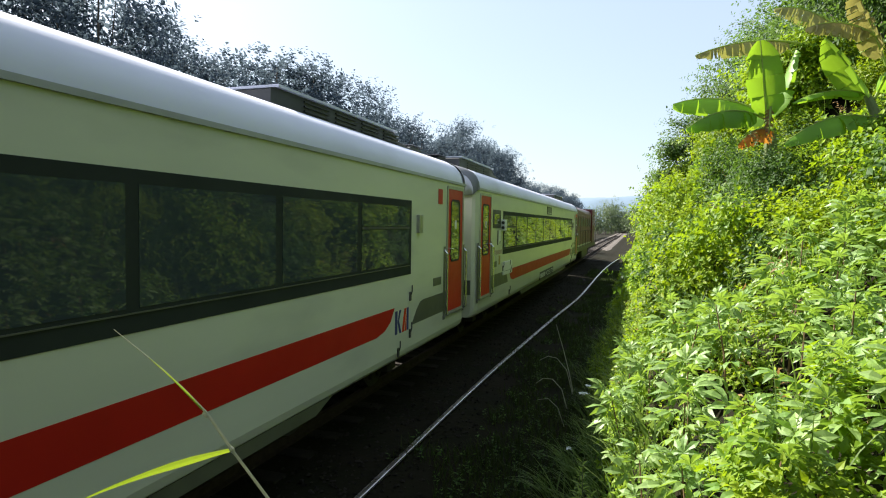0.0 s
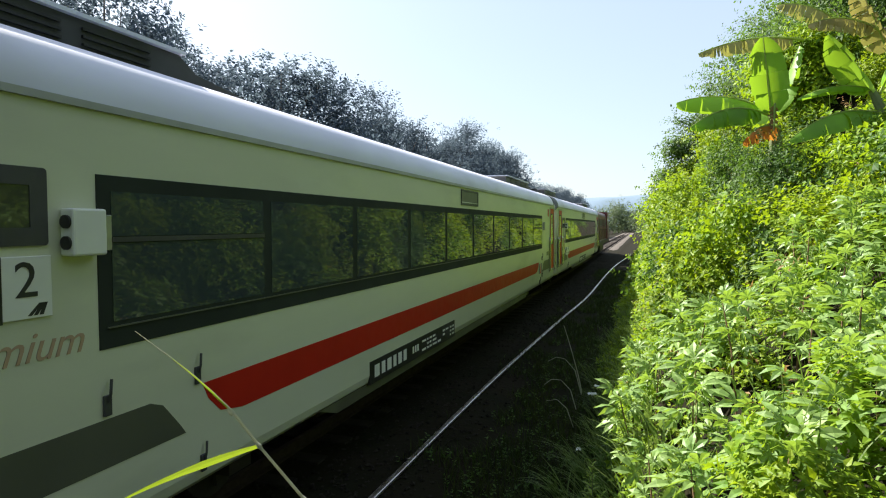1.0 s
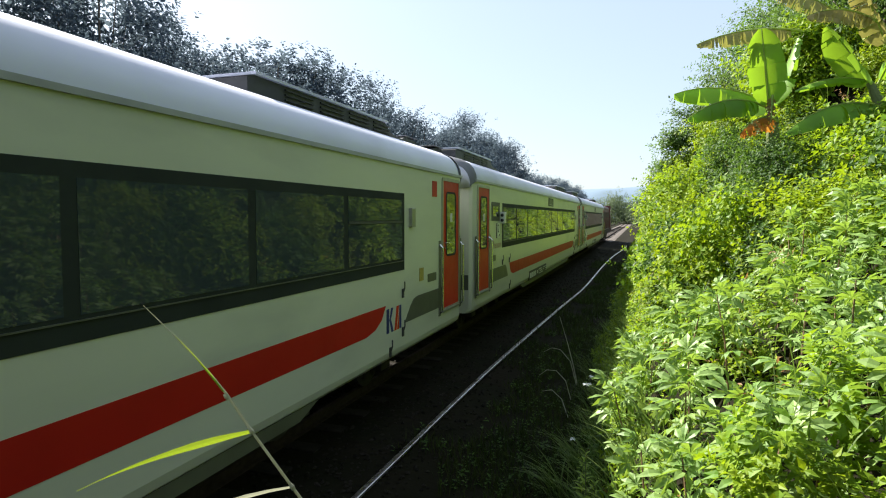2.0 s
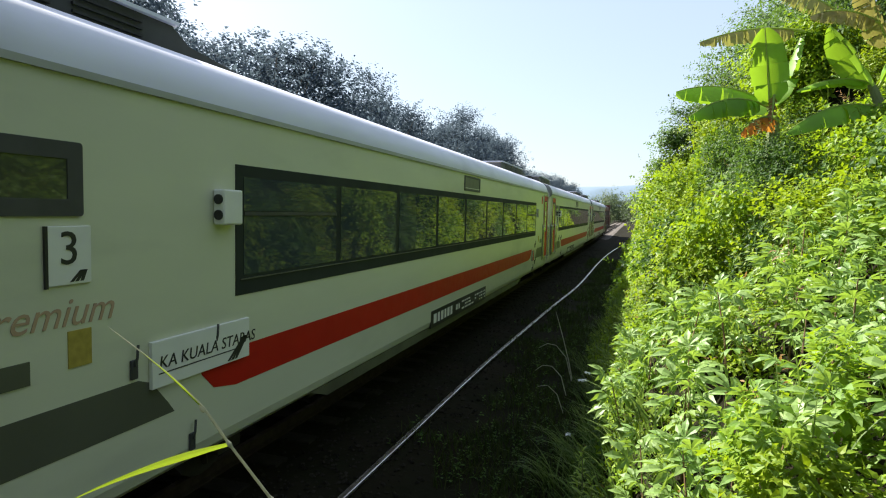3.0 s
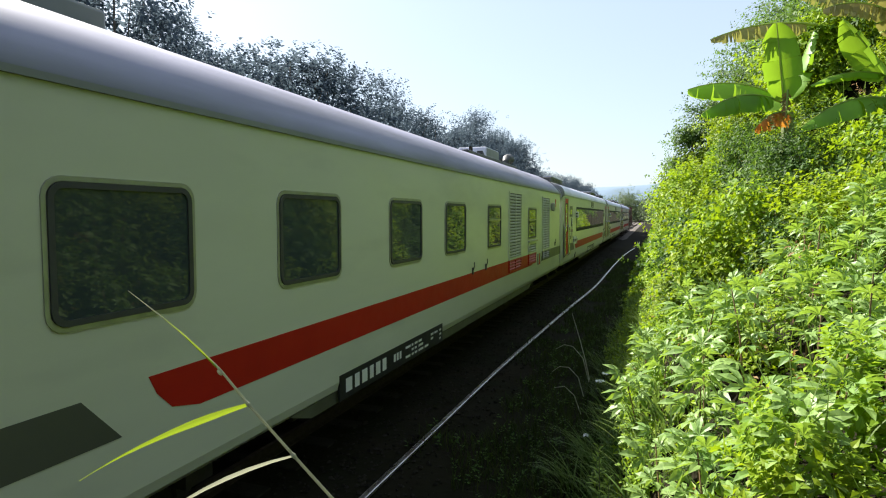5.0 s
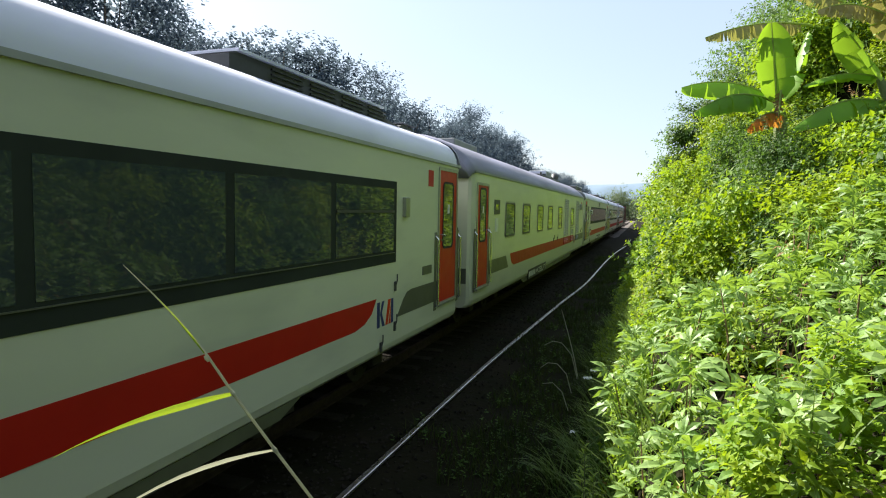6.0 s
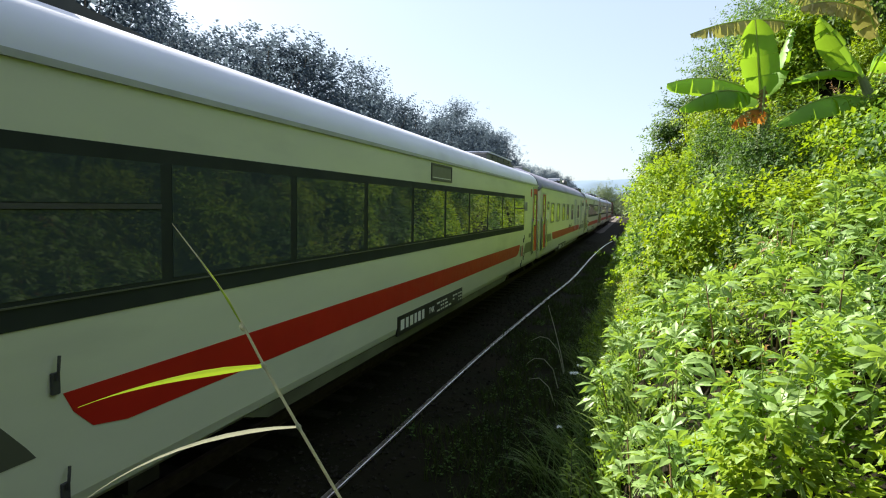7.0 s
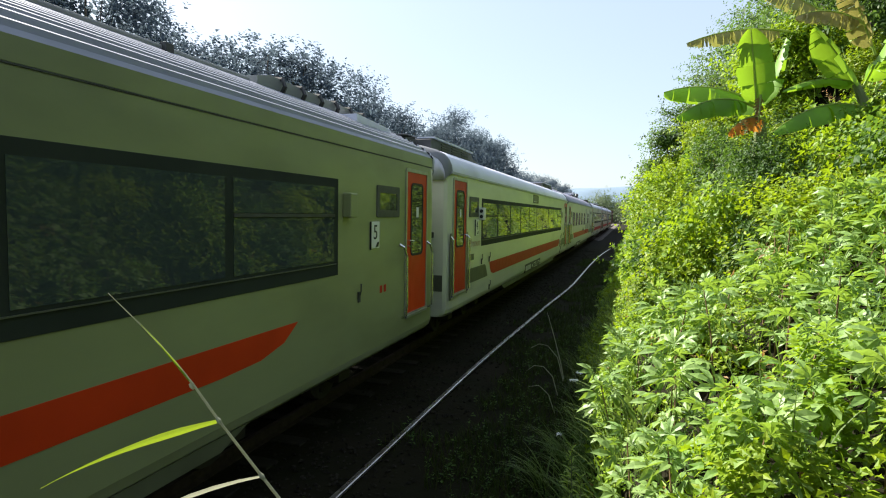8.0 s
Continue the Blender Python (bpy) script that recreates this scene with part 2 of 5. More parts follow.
def sweep(profile, stations, closed=True, bm=None):
    """profile(s) gives the outline of (x, z) at each station (y, scale, drop)."""
    bm = bm or bmesh.new()
    rings = []
    for y, sx, dz in stations:
        rings.append([bm.verts.new((x * sx, y, z + dz)) for x, z in profile])
    n = len(profile)
    for a, b in zip(rings, rings[1:]):
        for k in range(n if closed else n - 1):
            bm.faces.new((a[k], a[(k + 1) % n], b[(k + 1) % n], b[k]))
    if closed:
        bm.faces.new(rings[0][::-1])
        bm.faces.new(rings[-1])
    return bm


def tube(points, radii, seg=6, bm=None):
    """A round rod along points, closed at both ends."""
    bm = bm or bmesh.new()
    pts = [Vector(p) for p in points]
    if not isinstance(radii, (list, tuple)):
        radii = [radii] * len(pts)
    rings = []
    for i, p in enumerate(pts):
        d = (pts[min(i + 1, len(pts) - 1)] - pts[max(i - 1, 0)]).normalized()
        u = d.orthogonal().normalized() if i == 0 else (u - d * u.dot(d)).normalized()
        w = d.cross(u)
        rings.append([bm.verts.new(p + (u * math.cos(2 * math.pi * k / seg) + w * math.sin(2 * math.pi * k / seg)) * radii[i])
                      for k in range(seg)])
    for a, b in zip(rings, rings[1:]):
        for k in range(seg):
            bm.faces.new((a[k], a[(k + 1) % seg], b[(k + 1) % seg], b[k]))
    bm.faces.new(rings[0][::-1])
    bm.faces.new(rings[-1])
    return bm


def lettering(name, text, size, material, parent, y, z, x, shear=0.0, label=""):
    """Writing on a side that faces +x, its lower left corner at (y, z)."""
    cu = bpy.data.curves.new(name, "FONT")
    cu.body, cu.size, cu.extrude, cu.shear, cu.resolution_u = text, size, 0.0015, shear, 3
    tmp = bpy.data.objects.new(name, cu)
    me = bpy.data.meshes.new_from_object(tmp)
    bpy.data.objects.remove(tmp)
    me.name = name
    me.materials.clear()
    me.materials.append(material)
    ob = new(name, me)
    ob.parent = parent
    ob.matrix_basis = pose(x, y, z, 90, 0, 90)
    if label:
        ob["label"] = label
    return ob


# ---- the train ----
TRACK_X = -4.359
SPEED = 10.325
PITCH = 20.92
S = 1.495                      # half width of a coach
FIRST_Y = -0.115 + PITCH       # middle of the leading coach at the start
WHEEL_R = 0.387

train = []                     # (thing, middle at the start)
wheelsets = []

SIDE_PROFILE = [(-1.40, 0.66), (-1.47, 0.72), (-S, 0.80), (-S, 3.12), (-1.40, 3.14), (1.40, 3.14), (S, 3.12), (S, 0.80), (1.47, 0.72), (1.40, 0.66)]
BODY_STATIONS = [(-10.06, 0.925, 0), (-10.03, 0.965, 0), (-9.95, 0.992, 0), (-9.86, 1, 0), (9.86, 1, 0), (9.95, 0.992, 0), (10.03, 0.965, 0), (10.06, 0.925, 0)]


def mirrored(half):
    return half + [(-x, z) for x, z in half[::-1] if x > 1e-6]


def plate(name, y0, y1, z0, z1, material, parent, proud=0.012, bevel=0.0, label="", deep=0.004):
    return part(name, box(S - deep, S + proud, y0, y1, z0, z1, bevel), material, parent, label)


def decal(name, pts, material, parent, label="", proud=0.003):
    return part(name, side_prism(pts, S - 0.003, S + proud), material, parent, label)


def bogie_group(car, y):
    """One bogie: a cranked frame, springs and axle boxes, and two turning wheelsets."""
    bm = bmesh.new()
    for sx in (-1, 1):
        x = sx * 0.82
        side = [(y - 1.75, 0.52), (y - 1.2, 0.62), (y - 0.7, 0.44), (y + 0.7, 0.44), (y + 1.2, 0.62), (y + 1.75, 0.52), (y + 1.75, 0.64),
                (y + 1.2, 0.76), (y + 0.6, 0.62), (y - 0.6, 0.62), (y - 1.2, 0.76), (y - 1.75, 0.64)]
        side_prism(side, x - 0.06, x + 0.06, bm)
        for dy in (-1.1, 1.1):
            add_box(bm, x - 0.1, x + 0.12, y + dy - 0.15, y + dy + 0.15, 0.27, 0.56)
    add_box(bm, -0.85, 0.85, y - 0.25, y + 0.25, 0.45, 0.66)
    fr = part("bogie_frame", bm, M_IRON, car, "sooty black iron bogie frame")
    for sx in (-1, 1):
        for dy in (-0.28, 0.28):
            part("spring", tube([(sx * 0.82, y + dy, 0.5 + 0.012 * k) for k in range(0, 14, 2)], [0.09, 0.075, 0.09, 0.075, 0.09, 0.075, 0.09], 8), M_IRON, fr)
    for dy in (-1.1, 1.1):
        bm = tube([(-0.75, 0, 0), (0.75, 0, 0)], 0.07, 8)
        for sx in (-1, 1):
            tube([(sx * 0.50, 0, 0), (sx * 0.505, 0, 0), (sx * 0.53, 0, 0), (sx * 0.64, 0, 0)], [0.41, 0.41, WHEEL_R, WHEEL_R], 20, bm)
            for k in range(6):
                a = math.pi * k / 3
                tube([(sx * 0.64, 0.1 * math.cos(a), 0.1 * math.sin(a)), (sx * 0.655, 0.3 * math.cos(a), 0.3 * math.sin(a))], 0.03, 5, bm)
        w = part("wheelset", bm, M_IRON, car, "pair of iron wheels on one axle")
        w.matrix_basis = pose(0, y + dy, WHEEL_R)
        wheelsets.append((w, y + dy))


def underframe(car, paint=M_SKIRT):
    for y0, y1 in ((-5.4, 5.4),):
        bm = side_prism([(y0, 0.70), (y0 + 0.35, 0.58), (y1 - 0.35, 0.58), (y1, 0.70)], S - 0.10, S - 0.04)
        side_prism([(y0, 0.70), (y0 + 0.35, 0.58), (y1 - 0.35, 0.58), (y1, 0.70)], -S + 0.04, -S + 0.10, bm)
        part("skirt", bm, paint, car, "dirty olive-grey lower skirt")
    for y0, y1, x1 in ((-4.6, -2.2, 0.95), (-1.2, 0.9, 1.1), (1.6, 4.4, 0.9)):
        part("equipment_box", box(-x1, x1, y0, y1, 0.32, 0.68, 0.03), M_IRON, car, "black underfloor equipment box")
    for sy in (-1, 1):
        bogie_group(car, sy * 7.0)
        part("coupler", tube([(0, sy * 9.3, 0.78), (0, sy * 10.44, 0.78)], [0.09, 0.11], 8), M_IRON, car)


def gangway(car, body):
    for sy in (-1, 1):
        bm = bmesh.new()
        for k in range(5):
            y = sy * (10.05 + 0.075 * k)
            g = 0.0 if k % 2 else 0.04
            add_box(bm, -0.62 - g, 0.62 + g, min(y, y + sy * 0.07), max(y, y + sy * 0.07), 0.98 - g, 3.02 + g)
        part("gangway_bellows", bm, M_RUBBER, car, "folded black rubber gangway bellows")
        part("end_stripe", box(-1.38, 1.38, min(sy * 10.058, sy * 10.064), max(sy * 10.058, sy * 10.064), 1.1, 1.38), M_GREY, body)
        bm = bmesh.new()
        for x in (0.86, 1.18):
            tube([(x, sy * 10.05, 0.95), (x, sy * 10.16, 0.98), (x, sy * 10.16, 1.9), (x, sy * 10.05, 1.93)], 0.014, 6, bm)
        tube([(0.86, sy * 10.16, 1.9), (1.18, sy * 10.16, 1.9)], 0.014, 6, bm)
        part("end_ladder_rail", bm, M_ALU, car)
        part("jumper_socket", box(1.0, 1.22, min(sy * 10.06, sy * 10.14), max(sy * 10.06, sy * 10.14), 2.02, 2.12, 0.01), M_BLACK, body)


def side_door(car, y0, y1, hinge_front, z0=1.03, z1=3.02, paint=M_DOOR, window_note=True, strips=True):
    part("door_frame", frame_prism(y0 - 0.05, y1 + 0.05, z0 - 0.04, z1 + 0.05, 0.05, 0.05, S - 0.01, S + 0.016), M_ALU, car)
    d = part("door", side_prism(round_rect(y0, y1, z0, z1, 0.03), S - 0.02, S + 0.005), paint, car, "red painted entrance door with a tall window")
    wy0, wy1 = y0 + 0.15, y1 - 0.15
    part("window_seal", frame_prism(wy0, wy1, 1.84, 2.86, 0.09, 0.03, S, S + 0.014), M_RUBBER, d)
    part("window_pane", side_prism(round_rect(wy0 + 0.03, wy1 - 0.03, 1.87, 2.83, 0.06), S - 0.004, S + 0.008), M_GLASS2, d, "murky green-grey door glass")
    if window_note:
        m = (wy0 + wy1) / 2
        part("notice", box(S + 0.008, S + 0.010, m - 0.03, m + 0.06, 2.38, 2.52), M_SIGN, d, "small white paper notice")
    hy = y1 - 0.07 if hinge_front else y0 + 0.07
    bm = tube([(S, hy, 2.06), (S + 0.05, hy, 2.06), (S + 0.05, hy + (-0.1 if hinge_front else 0.1), 2.05)], 0.011, 6)
    tube([(S, hy, 1.98), (S + 0.03, hy, 1.98)], 0.016, 6, bm)
    part("door_handle", bm, M_CHROME, d, "chrome lever handle")
    part("door_sill", box(S - 0.01, S + 0.03, y0 - 0.02, y1 + 0.02, z0 - 0.05, z0 - 0.015), M_ALU, car)
    for hy in (y0 - 0.13, y1 + 0.13):
        if not strips:
            part("grab_rail", tube([(S, hy, 1.02), (S + 0.06, hy, 1.05), (S + 0.075, hy, 1.2), (S + 0.07, hy, 1.85), (S + 0.05, hy - 0.06, 1.98), (S, hy - 0.10, 2.02)], 0.016, 8), M_CHROME, car,
                 "worn steel grab rail with a bent top")
            continue
        part("rail_recess", box(S - 0.004, S + 0.006, hy - 0.05, hy + 0.05, 0.94, 2.10, 0.003), M_GREY, car, "dark grey handrail backing strip")
        g = part("grab_rail", tube([(S, hy, 0.99), (S + 0.05, hy, 1.03), (S + 0.05, hy, 1.99), (S, hy, 2.04)], 0.017, 8), M_CHROME, car, "polished steel grab rail")


def small_window(car, y0, y1, z0=2.38, z1=2.77):
    f = part("toilet_window", frame_prism(y0, y1, z0, z1, 0.02, 0.09, S, S + 0.012), M_DARK, car, "small high window in a black frame")
    part("window_pane", box(S - 0.002, S + 0.006, y0 + 0.09, y1 - 0.09, z0 + 0.09, z1 - 0.09), M_GLASS2, f)


def window_band(car, y0, y1, panes, z0=1.78, z1=2.765, hoppers=(0,)):
    for side in (1, -1):
        xs = (S - 0.004, S + 0.006) if side > 0 else (-S - 0.006, -S + 0.004)
        band = part("window_band", box(*xs, y0, y1, z0, z1, 0.002), M_BAND, car, "long dark olive window band")
        step = (y1 - y0 - 0.08) / panes
        for k in range(panes):
            a, b = y0 + 0.04 + k * step + 0.05, y0 + 0.04 + (k + 1) * step - 0.05
            px = (S + 0.004, S + 0.0095) if side > 0 else (-S - 0.0095, -S - 0.004)
            if k in hoppers and side > 0:
                part("window_pane", box(*px, a, b, z0 + 0.15, z0 + 0.60), M_GLASS, band)
                part("window_pane", box(*px, a, b, z0 + 0.64, z1 - 0.09), M_GLASS, band)
                part("hopper_bar", box(S + 0.004, S + 0.018, a, b, z0 + 0.605, z0 + 0.635), M_DARK, band)
            else:
                part("window_pane", box(*px, a, b, z0 + 0.15, z1 - 0.09), M_GLASS, band)
        if side > 0:
            part("lower_trim", box(S, S + 0.016, y0 + 0.05, y1 - 0.05, z0 + 0.115, z0 + 0.124), M_GREY, band)


def speaker_box(car, y, z=2.32):
    b = part("lamp_box", box(S, S + 0.10, y, y + 0.20, z, z + 0.25, 0.012), M_SIGN, car, "white signal lamp box with two lenses")
    for dz in (0.07, 0.18):
        part("lens", tube([(S + 0.05, y - 0.012, z + dz), (S + 0.05, y + 0.01, z + dz)], 0.036, 12), M_BLACK, b)
    part("bracket", box(S, S + 0.02, y + 0.2, y + 0.30, z + 0.02, z + 0.22, 0.004), M_ALU, b)


def number_plate(car, y, text, z=2.02, w=0.25, h=0.31):
    p = part("coach_plate", box(S, S + 0.014, y, y + w, z, z + h, 0.004), M_SIGN, car, "white plate with the coach numeral")
    part("plate_edge", box(S, S + 0.018, y - 0.015, y - 0.001, z - 0.01, z + h), M_BLACK, p)
    if text:
        lettering("numeral", text, 0.25, M_INK, p, y + 0.055, z + 0.11, S + 0.0165)
    for k in range(3):
        decal("plate_mark", [(y + 0.12 + 0.03 * k, z + 0.015), (y + 0.14 + 0.03 * k, z + 0.015), (y + 0.2 + 0.012 * k, z + 0.075), (y + 0.18 + 0.012 * k, z + 0.075)], M_INK, p, proud=0.0165)


def logo_shapes(car, y, z):
    """A maker's mark as plain slanted shapes in navy and orange-red."""
    h = 0.3
    for mat, pts in ((M_BLUE, ((0, 0), (0.075, 0), (0.075, 1), (0, 1))), (M_BLUE, ((0.085, 0.5), (0.15, 0), (0.215, 0), (0.13, 0.55), (0.20, 1), (0.135, 1))),
                     (M_ORANGE, ((0.235, 0), (0.30, 0), (0.385, 1), (0.31, 1))), (M_ORANGE, ((0.325, 0), (0.385, 0), (0.385, 0.75))), (M_BLUE, ((0.40, 0), (0.46, 0), (0.46, 1), (0.40, 1)))):
        decal("logo_shape", [(y + a, z + h * b) for a, b in pts], mat, car)


def data_panel(car, y0, y1, z0=0.69, z1=0.95, word=""):
    """A black strip of technical writing, kept as plain pale bars."""
    p = part("data_panel", box(S - 0.02, S + 0.004, y0, y1, z0, z1), M_BLACK, car, "black data strip with rows of pale markings")
    rng = random.Random(5)
    y = y0 + 0.12

    def mark(*spans):
        bm = bmesh.new()
        for a, b, c, d in spans:
            add_box(bm, S + 0.004, S + 0.006, a, b, c, d)
        part("marking", bm, M_SIGN, p)

    for w in (0.13, 0.10, 0.12, 0.09, 0.11, 0.10):
        mark((y, y + w, z0 + 0.06, z1 - 0.06))
        y += w + 0.06
    y += 0.15
    if word:
        lettering("depot_code", word, 0.13, M_SIGN, p, y, z0 + 0.085, S + 0.006)
        y += 0.30
    else:
        for k in range(3):
            mark((y, y + 0.05, z0 + 0.09, z1 - 0.08))
            y += 0.085
    y += 0.1
    while y < y1 - 0.12:
        w = rng.uniform(0.06, 0.22)
        for z in (z0 + 0.05, z0 + 0.11, z0 + 0.17):
            if rng.random() < 0.85:
                mark((y, min(y + w * rng.uniform(0.6, 1), y1 - 0.05), z, z + 0.028))
        y += w + 0.035


def hook(car, y, z):
    bm = box(S, S + 0.02, y - 0.025, y + 0.025, z, z + 0.12, 0.006)
    tube([(S + 0.02, y, z + 0.08), (S + 0.035, y, z + 0.13), (S + 0.03, y + 0.012, z + 0.21)], 0.009, 5, bm)
    part("side_hook", bm, M_DARK, car)


def stripe_grey_rear(car):
    decal("grey_stripe", [(-9.95, 1.1), (-7.15, 1.1), (-7.2, 1.17), (-7.34, 1.34), (-7.44, 1.38), (-9.95, 1.38)], M_GREY, car, "dark grey painted stripe")


def stripe_grey_front(car):
    decal("grey_stripe", [(7.47, 1.08), (9.95, 1.08), (9.95, 1.38), (7.95, 1.38), (7.8, 1.36), (7.68, 1.28)], M_GREY, car, "dark grey painted stripe")


def stripe_red(car, ya=-6.99, yb=6.88, z0=1.105, z1=1.39, mat=M_RED):
    decal("red_stripe", [(ya + 0.42, z0), (yb - 0.54, z0), (yb - 0.3, z0 + 0.04), (yb - 0.12, z0 + 0.13), (yb, z1), (ya, z1), (ya + 0.06, z1 - 0.12), (ya + 0.18, z1 - 0.24)],
          mat, car, "red painted stripe with curved ends")


def air_conditioner(car, roof, y_out, y_in, top=3.82, w=0.90):
    """A roof unit with dark side screens and a light lid that slopes down to the roof at its inner end."""
    s = 1 if y_in > y_out else -1
    y_m = y_in - s * 1.15
    outline = [(y_out, 3.50), (y_out, top - 0.03), (y_out + s * 0.12, top), (y_m, top), (y_m + s * 0.18, top - 0.11), (y_in, 3.60), (y_in, 3.50)]
    u = part("air_conditioner", side_prism(outline, -w, w), M_DARK, car, "roof air conditioner with dark side screens")
    lid = [(y_out + s * 0.08, top + 0.002), (y_out + s * 0.08, top + 0.03), (y_m + s * 0.03, top + 0.03), (y_m + s * 0.03, top + 0.002)]
    part("lid", side_prism(lid, -w - 0.04, w + 0.04), M_ROOF, u, "pale grey metal lid")
    y = y_out + s * 0.6
    while (y_m - y) * s > 0.3:
        for sx in (-1, 1):
            bm = bmesh.new()
            for z in np.arange(3.60, top - 0.04, 0.05):
                a, b = sorted((y, y + s * 0.55))
                add_box(bm, min(sx * w, sx * (w + 0.02)), max(sx * w, sx * (w + 0.02)), a, b, z, z + 0.018)
            part("side_louvre", bm, M_BLACK, u)
        y += s * 0.7


def coach_shell(name, label, yc, paint, roof_half, roof_mat, roof_label):
    car = thing(name, label, "railway coach", pose(TRACK_X, yc, 0), "coaches of the train")
    body = part("body", sweep(SIDE_PROFILE, BODY_STATIONS), paint, car)
    prof = mirrored(roof_half)
    roof = part("roof", sweep(prof, [(-10.12, 0.95, -0.10), (-10.06, 0.985, -0.03), (-9.8, 1, 0), (9.8, 1, 0), (10.06, 0.985, -0.03), (10.12, 0.95, -0.10)]), roof_mat, car, roof_label, smooth=roof_mat is not M_STEEL_ROOF)
    for sy in (-1, 1):
        part("roof_end_hood", sweep(prof, [(sy * 10.124, 0.955, -0.092), (sy * 10.07, 0.989, -0.020), (sy * 10.0, 1.003, 0.004), (sy * 9.92, 1.004, 0.006)], closed=False), M_HOOD if name == "passenger_coach" else roof_mat, roof,
             "dark grey hood over the coach end" if name == "passenger_coach" else "", smooth=True)
    bm = bmesh.new()
    for sx in (-1, 1):
        a, b = sorted((sx * (S - 0.02), sx * (S + 0.022)))
        if name == "older_coach":
            a, b = sorted((sx * (S - 0.02), sx * (S + 0.004)))
            add_box(bm, a, b, -9.9, 9.9, 3.128, 3.136)
        else:
            add_box(bm, a, b, -10.0, 10.0, 3.115, 3.155)
    if name == "older_coach":
        part("wall_seam", bm, M_DARK, car)
    else:
        part("gutter", bm, M_GUTTER if name == "passenger_coach" else M_COVE, car)
    gangway(car, body)
    underframe(car)
    train.append((car, yc))
    return car, body, roof


ROOF_HALF = [(S - 0.01, 3.10), (S - 0.005, 3.17), (1.475, 3.26), (1.43, 3.36), (1.35, 3.45), (1.2, 3.53), (0.95, 3.60), (0.6, 3.66), (0.3, 3.69), (0, 3.70)]


def premium_coach(name, label, yc, text, ya, yb, panes, small_y, plate_y, box_y, data_y, red_a, sign_y=None, word=True):
    car, body, roof = coach_shell(name, label, yc, M_WHITE, ROOF_HALF, M_ROOF, "curved pale grey roof, dusty and sunlit")
    window_band(car, ya, yb, panes, hoppers=(0, panes - 1))
    side_door(car, -9.826, -9.02, True)
    side_door(car, 9.014, 9.82, False)
    small_window(car, small_y, small_y + 0.70)
    number_plate(car, plate_y, text)
    speaker_box(car, box_y)
    stripe_grey_rear(car)
    stripe_grey_front(car)
    stripe_red(car, red_a)
    logo_shapes(car, 6.9, 1.04)
    data_panel(car, *data_y, word="TNK" if text == "4" else "")
    va = -0.9 + (ya + 7.784) * 0.4
    v = plate("side_vent", va, va + 1.06, 2.82, 3.085, M_GREY, car, 0.005, label="olive-grey rectangular vent panel")
    part("vent_frame", frame_prism(va, va + 1.06, 2.82, 3.085, 0.012, 0.03, S, S + 0.012), M_DARK, v)
    part("vent_rule", box(S + 0.005, S + 0.01, va + 0.06, va + 1.0, 2.865, 2.875), M_SIGN, v)
    plate("red_marker", 8.54, 8.74, 2.76, 2.99, M_RED, car, 0.005, label="small red square marker")
    plate("junction_box", 7.62, 7.76, 2.33, 2.58, M_ALU, car, 0.05, 0.008)
    plate("type_label", 8.35, 8.71, 1.52, 1.64, M_GREY, car, 0.008)
    plate("type_label", -8.72 + (small_y + 8.77), -8.38 + (small_y + 8.77), 1.54, 1.66, M_GREY, car, 0.008)
    if word:
        lettering("class_name", "Premium", 0.22, M_GOLD, car, small_y + 0.08, 1.80, S + 0.003, 0.35, "faded gold script lettering")
    if sign_y is not None:
        sg = part("route_board", box(S, S + 0.03, sign_y, sign_y + 0.96, 1.30, 1.60, 0.005), M_SIGN, car, "white route board with black lettering")
        if text == "3":
            lettering("board_text", "KA KUALA STABAS", 0.115, M_INK, sg, sign_y + 0.05, 1.42, S + 0.0315, 0.15)
        part("board_rule", box(S + 0.03, S + 0.032, sign_y + 0.05, sign_y + 0.80, 1.385, 1.393), M_INK, sg)
        for k in range(3):
            decal("board_mark", [(sign_y + 0.70 + 0.04 * k, 1.315), (sign_y + 0.73 + 0.04 * k, 1.315), (sign_y + 0.91 + 0.015 * k, 1.47), (sign_y + 0.88 + 0.015 * k, 1.47)], M_INK, sg, proud=0.032)
        if text == "3":
            plate("yellow_plate", 8.01, 8.17, 1.57, 1.75, M_YELLOW, car, 0.006)
        plate("yellow_plate", small_y + 0.60, small_y + 0.74, 1.57, 1.77, M_YELLOW, car, 0.006)
    for y in (small_y + 1.02, small_y + 1.73):
        hook(car, y, 1.40)
    hook(car, 7.4, 1.42)
    hook(car, 7.4, 0.92)
    hook(car, -7.0, 0.78)
    hook(car, 7.0, 0.74)
    air_conditioner(car, roof, -9.35, -5.35)
    air_conditioner(car, roof, 5.1, 9.35, 3.80, 0.90)
    for s in (-1, 1):
        cover = part("roof_cover", side_prism([(s * 9.40, 3.56), (s * 9.42, 3.74), (s * 9.55, 3.795), (s * 9.95, 3.765), (s * 10.06, 3.71), (s * 10.08, 3.50)], -0.66, 0.66), M_DARK, car,
                     "low dark cover at the roof's end")
        part("cover_lip", box(-0.69, 0.69, min(s * 9.50, s * 10.02), max(s * 9.50, s * 10.02), 3.797, 3.81, 0.004), M_HOOD, cover)
    return car


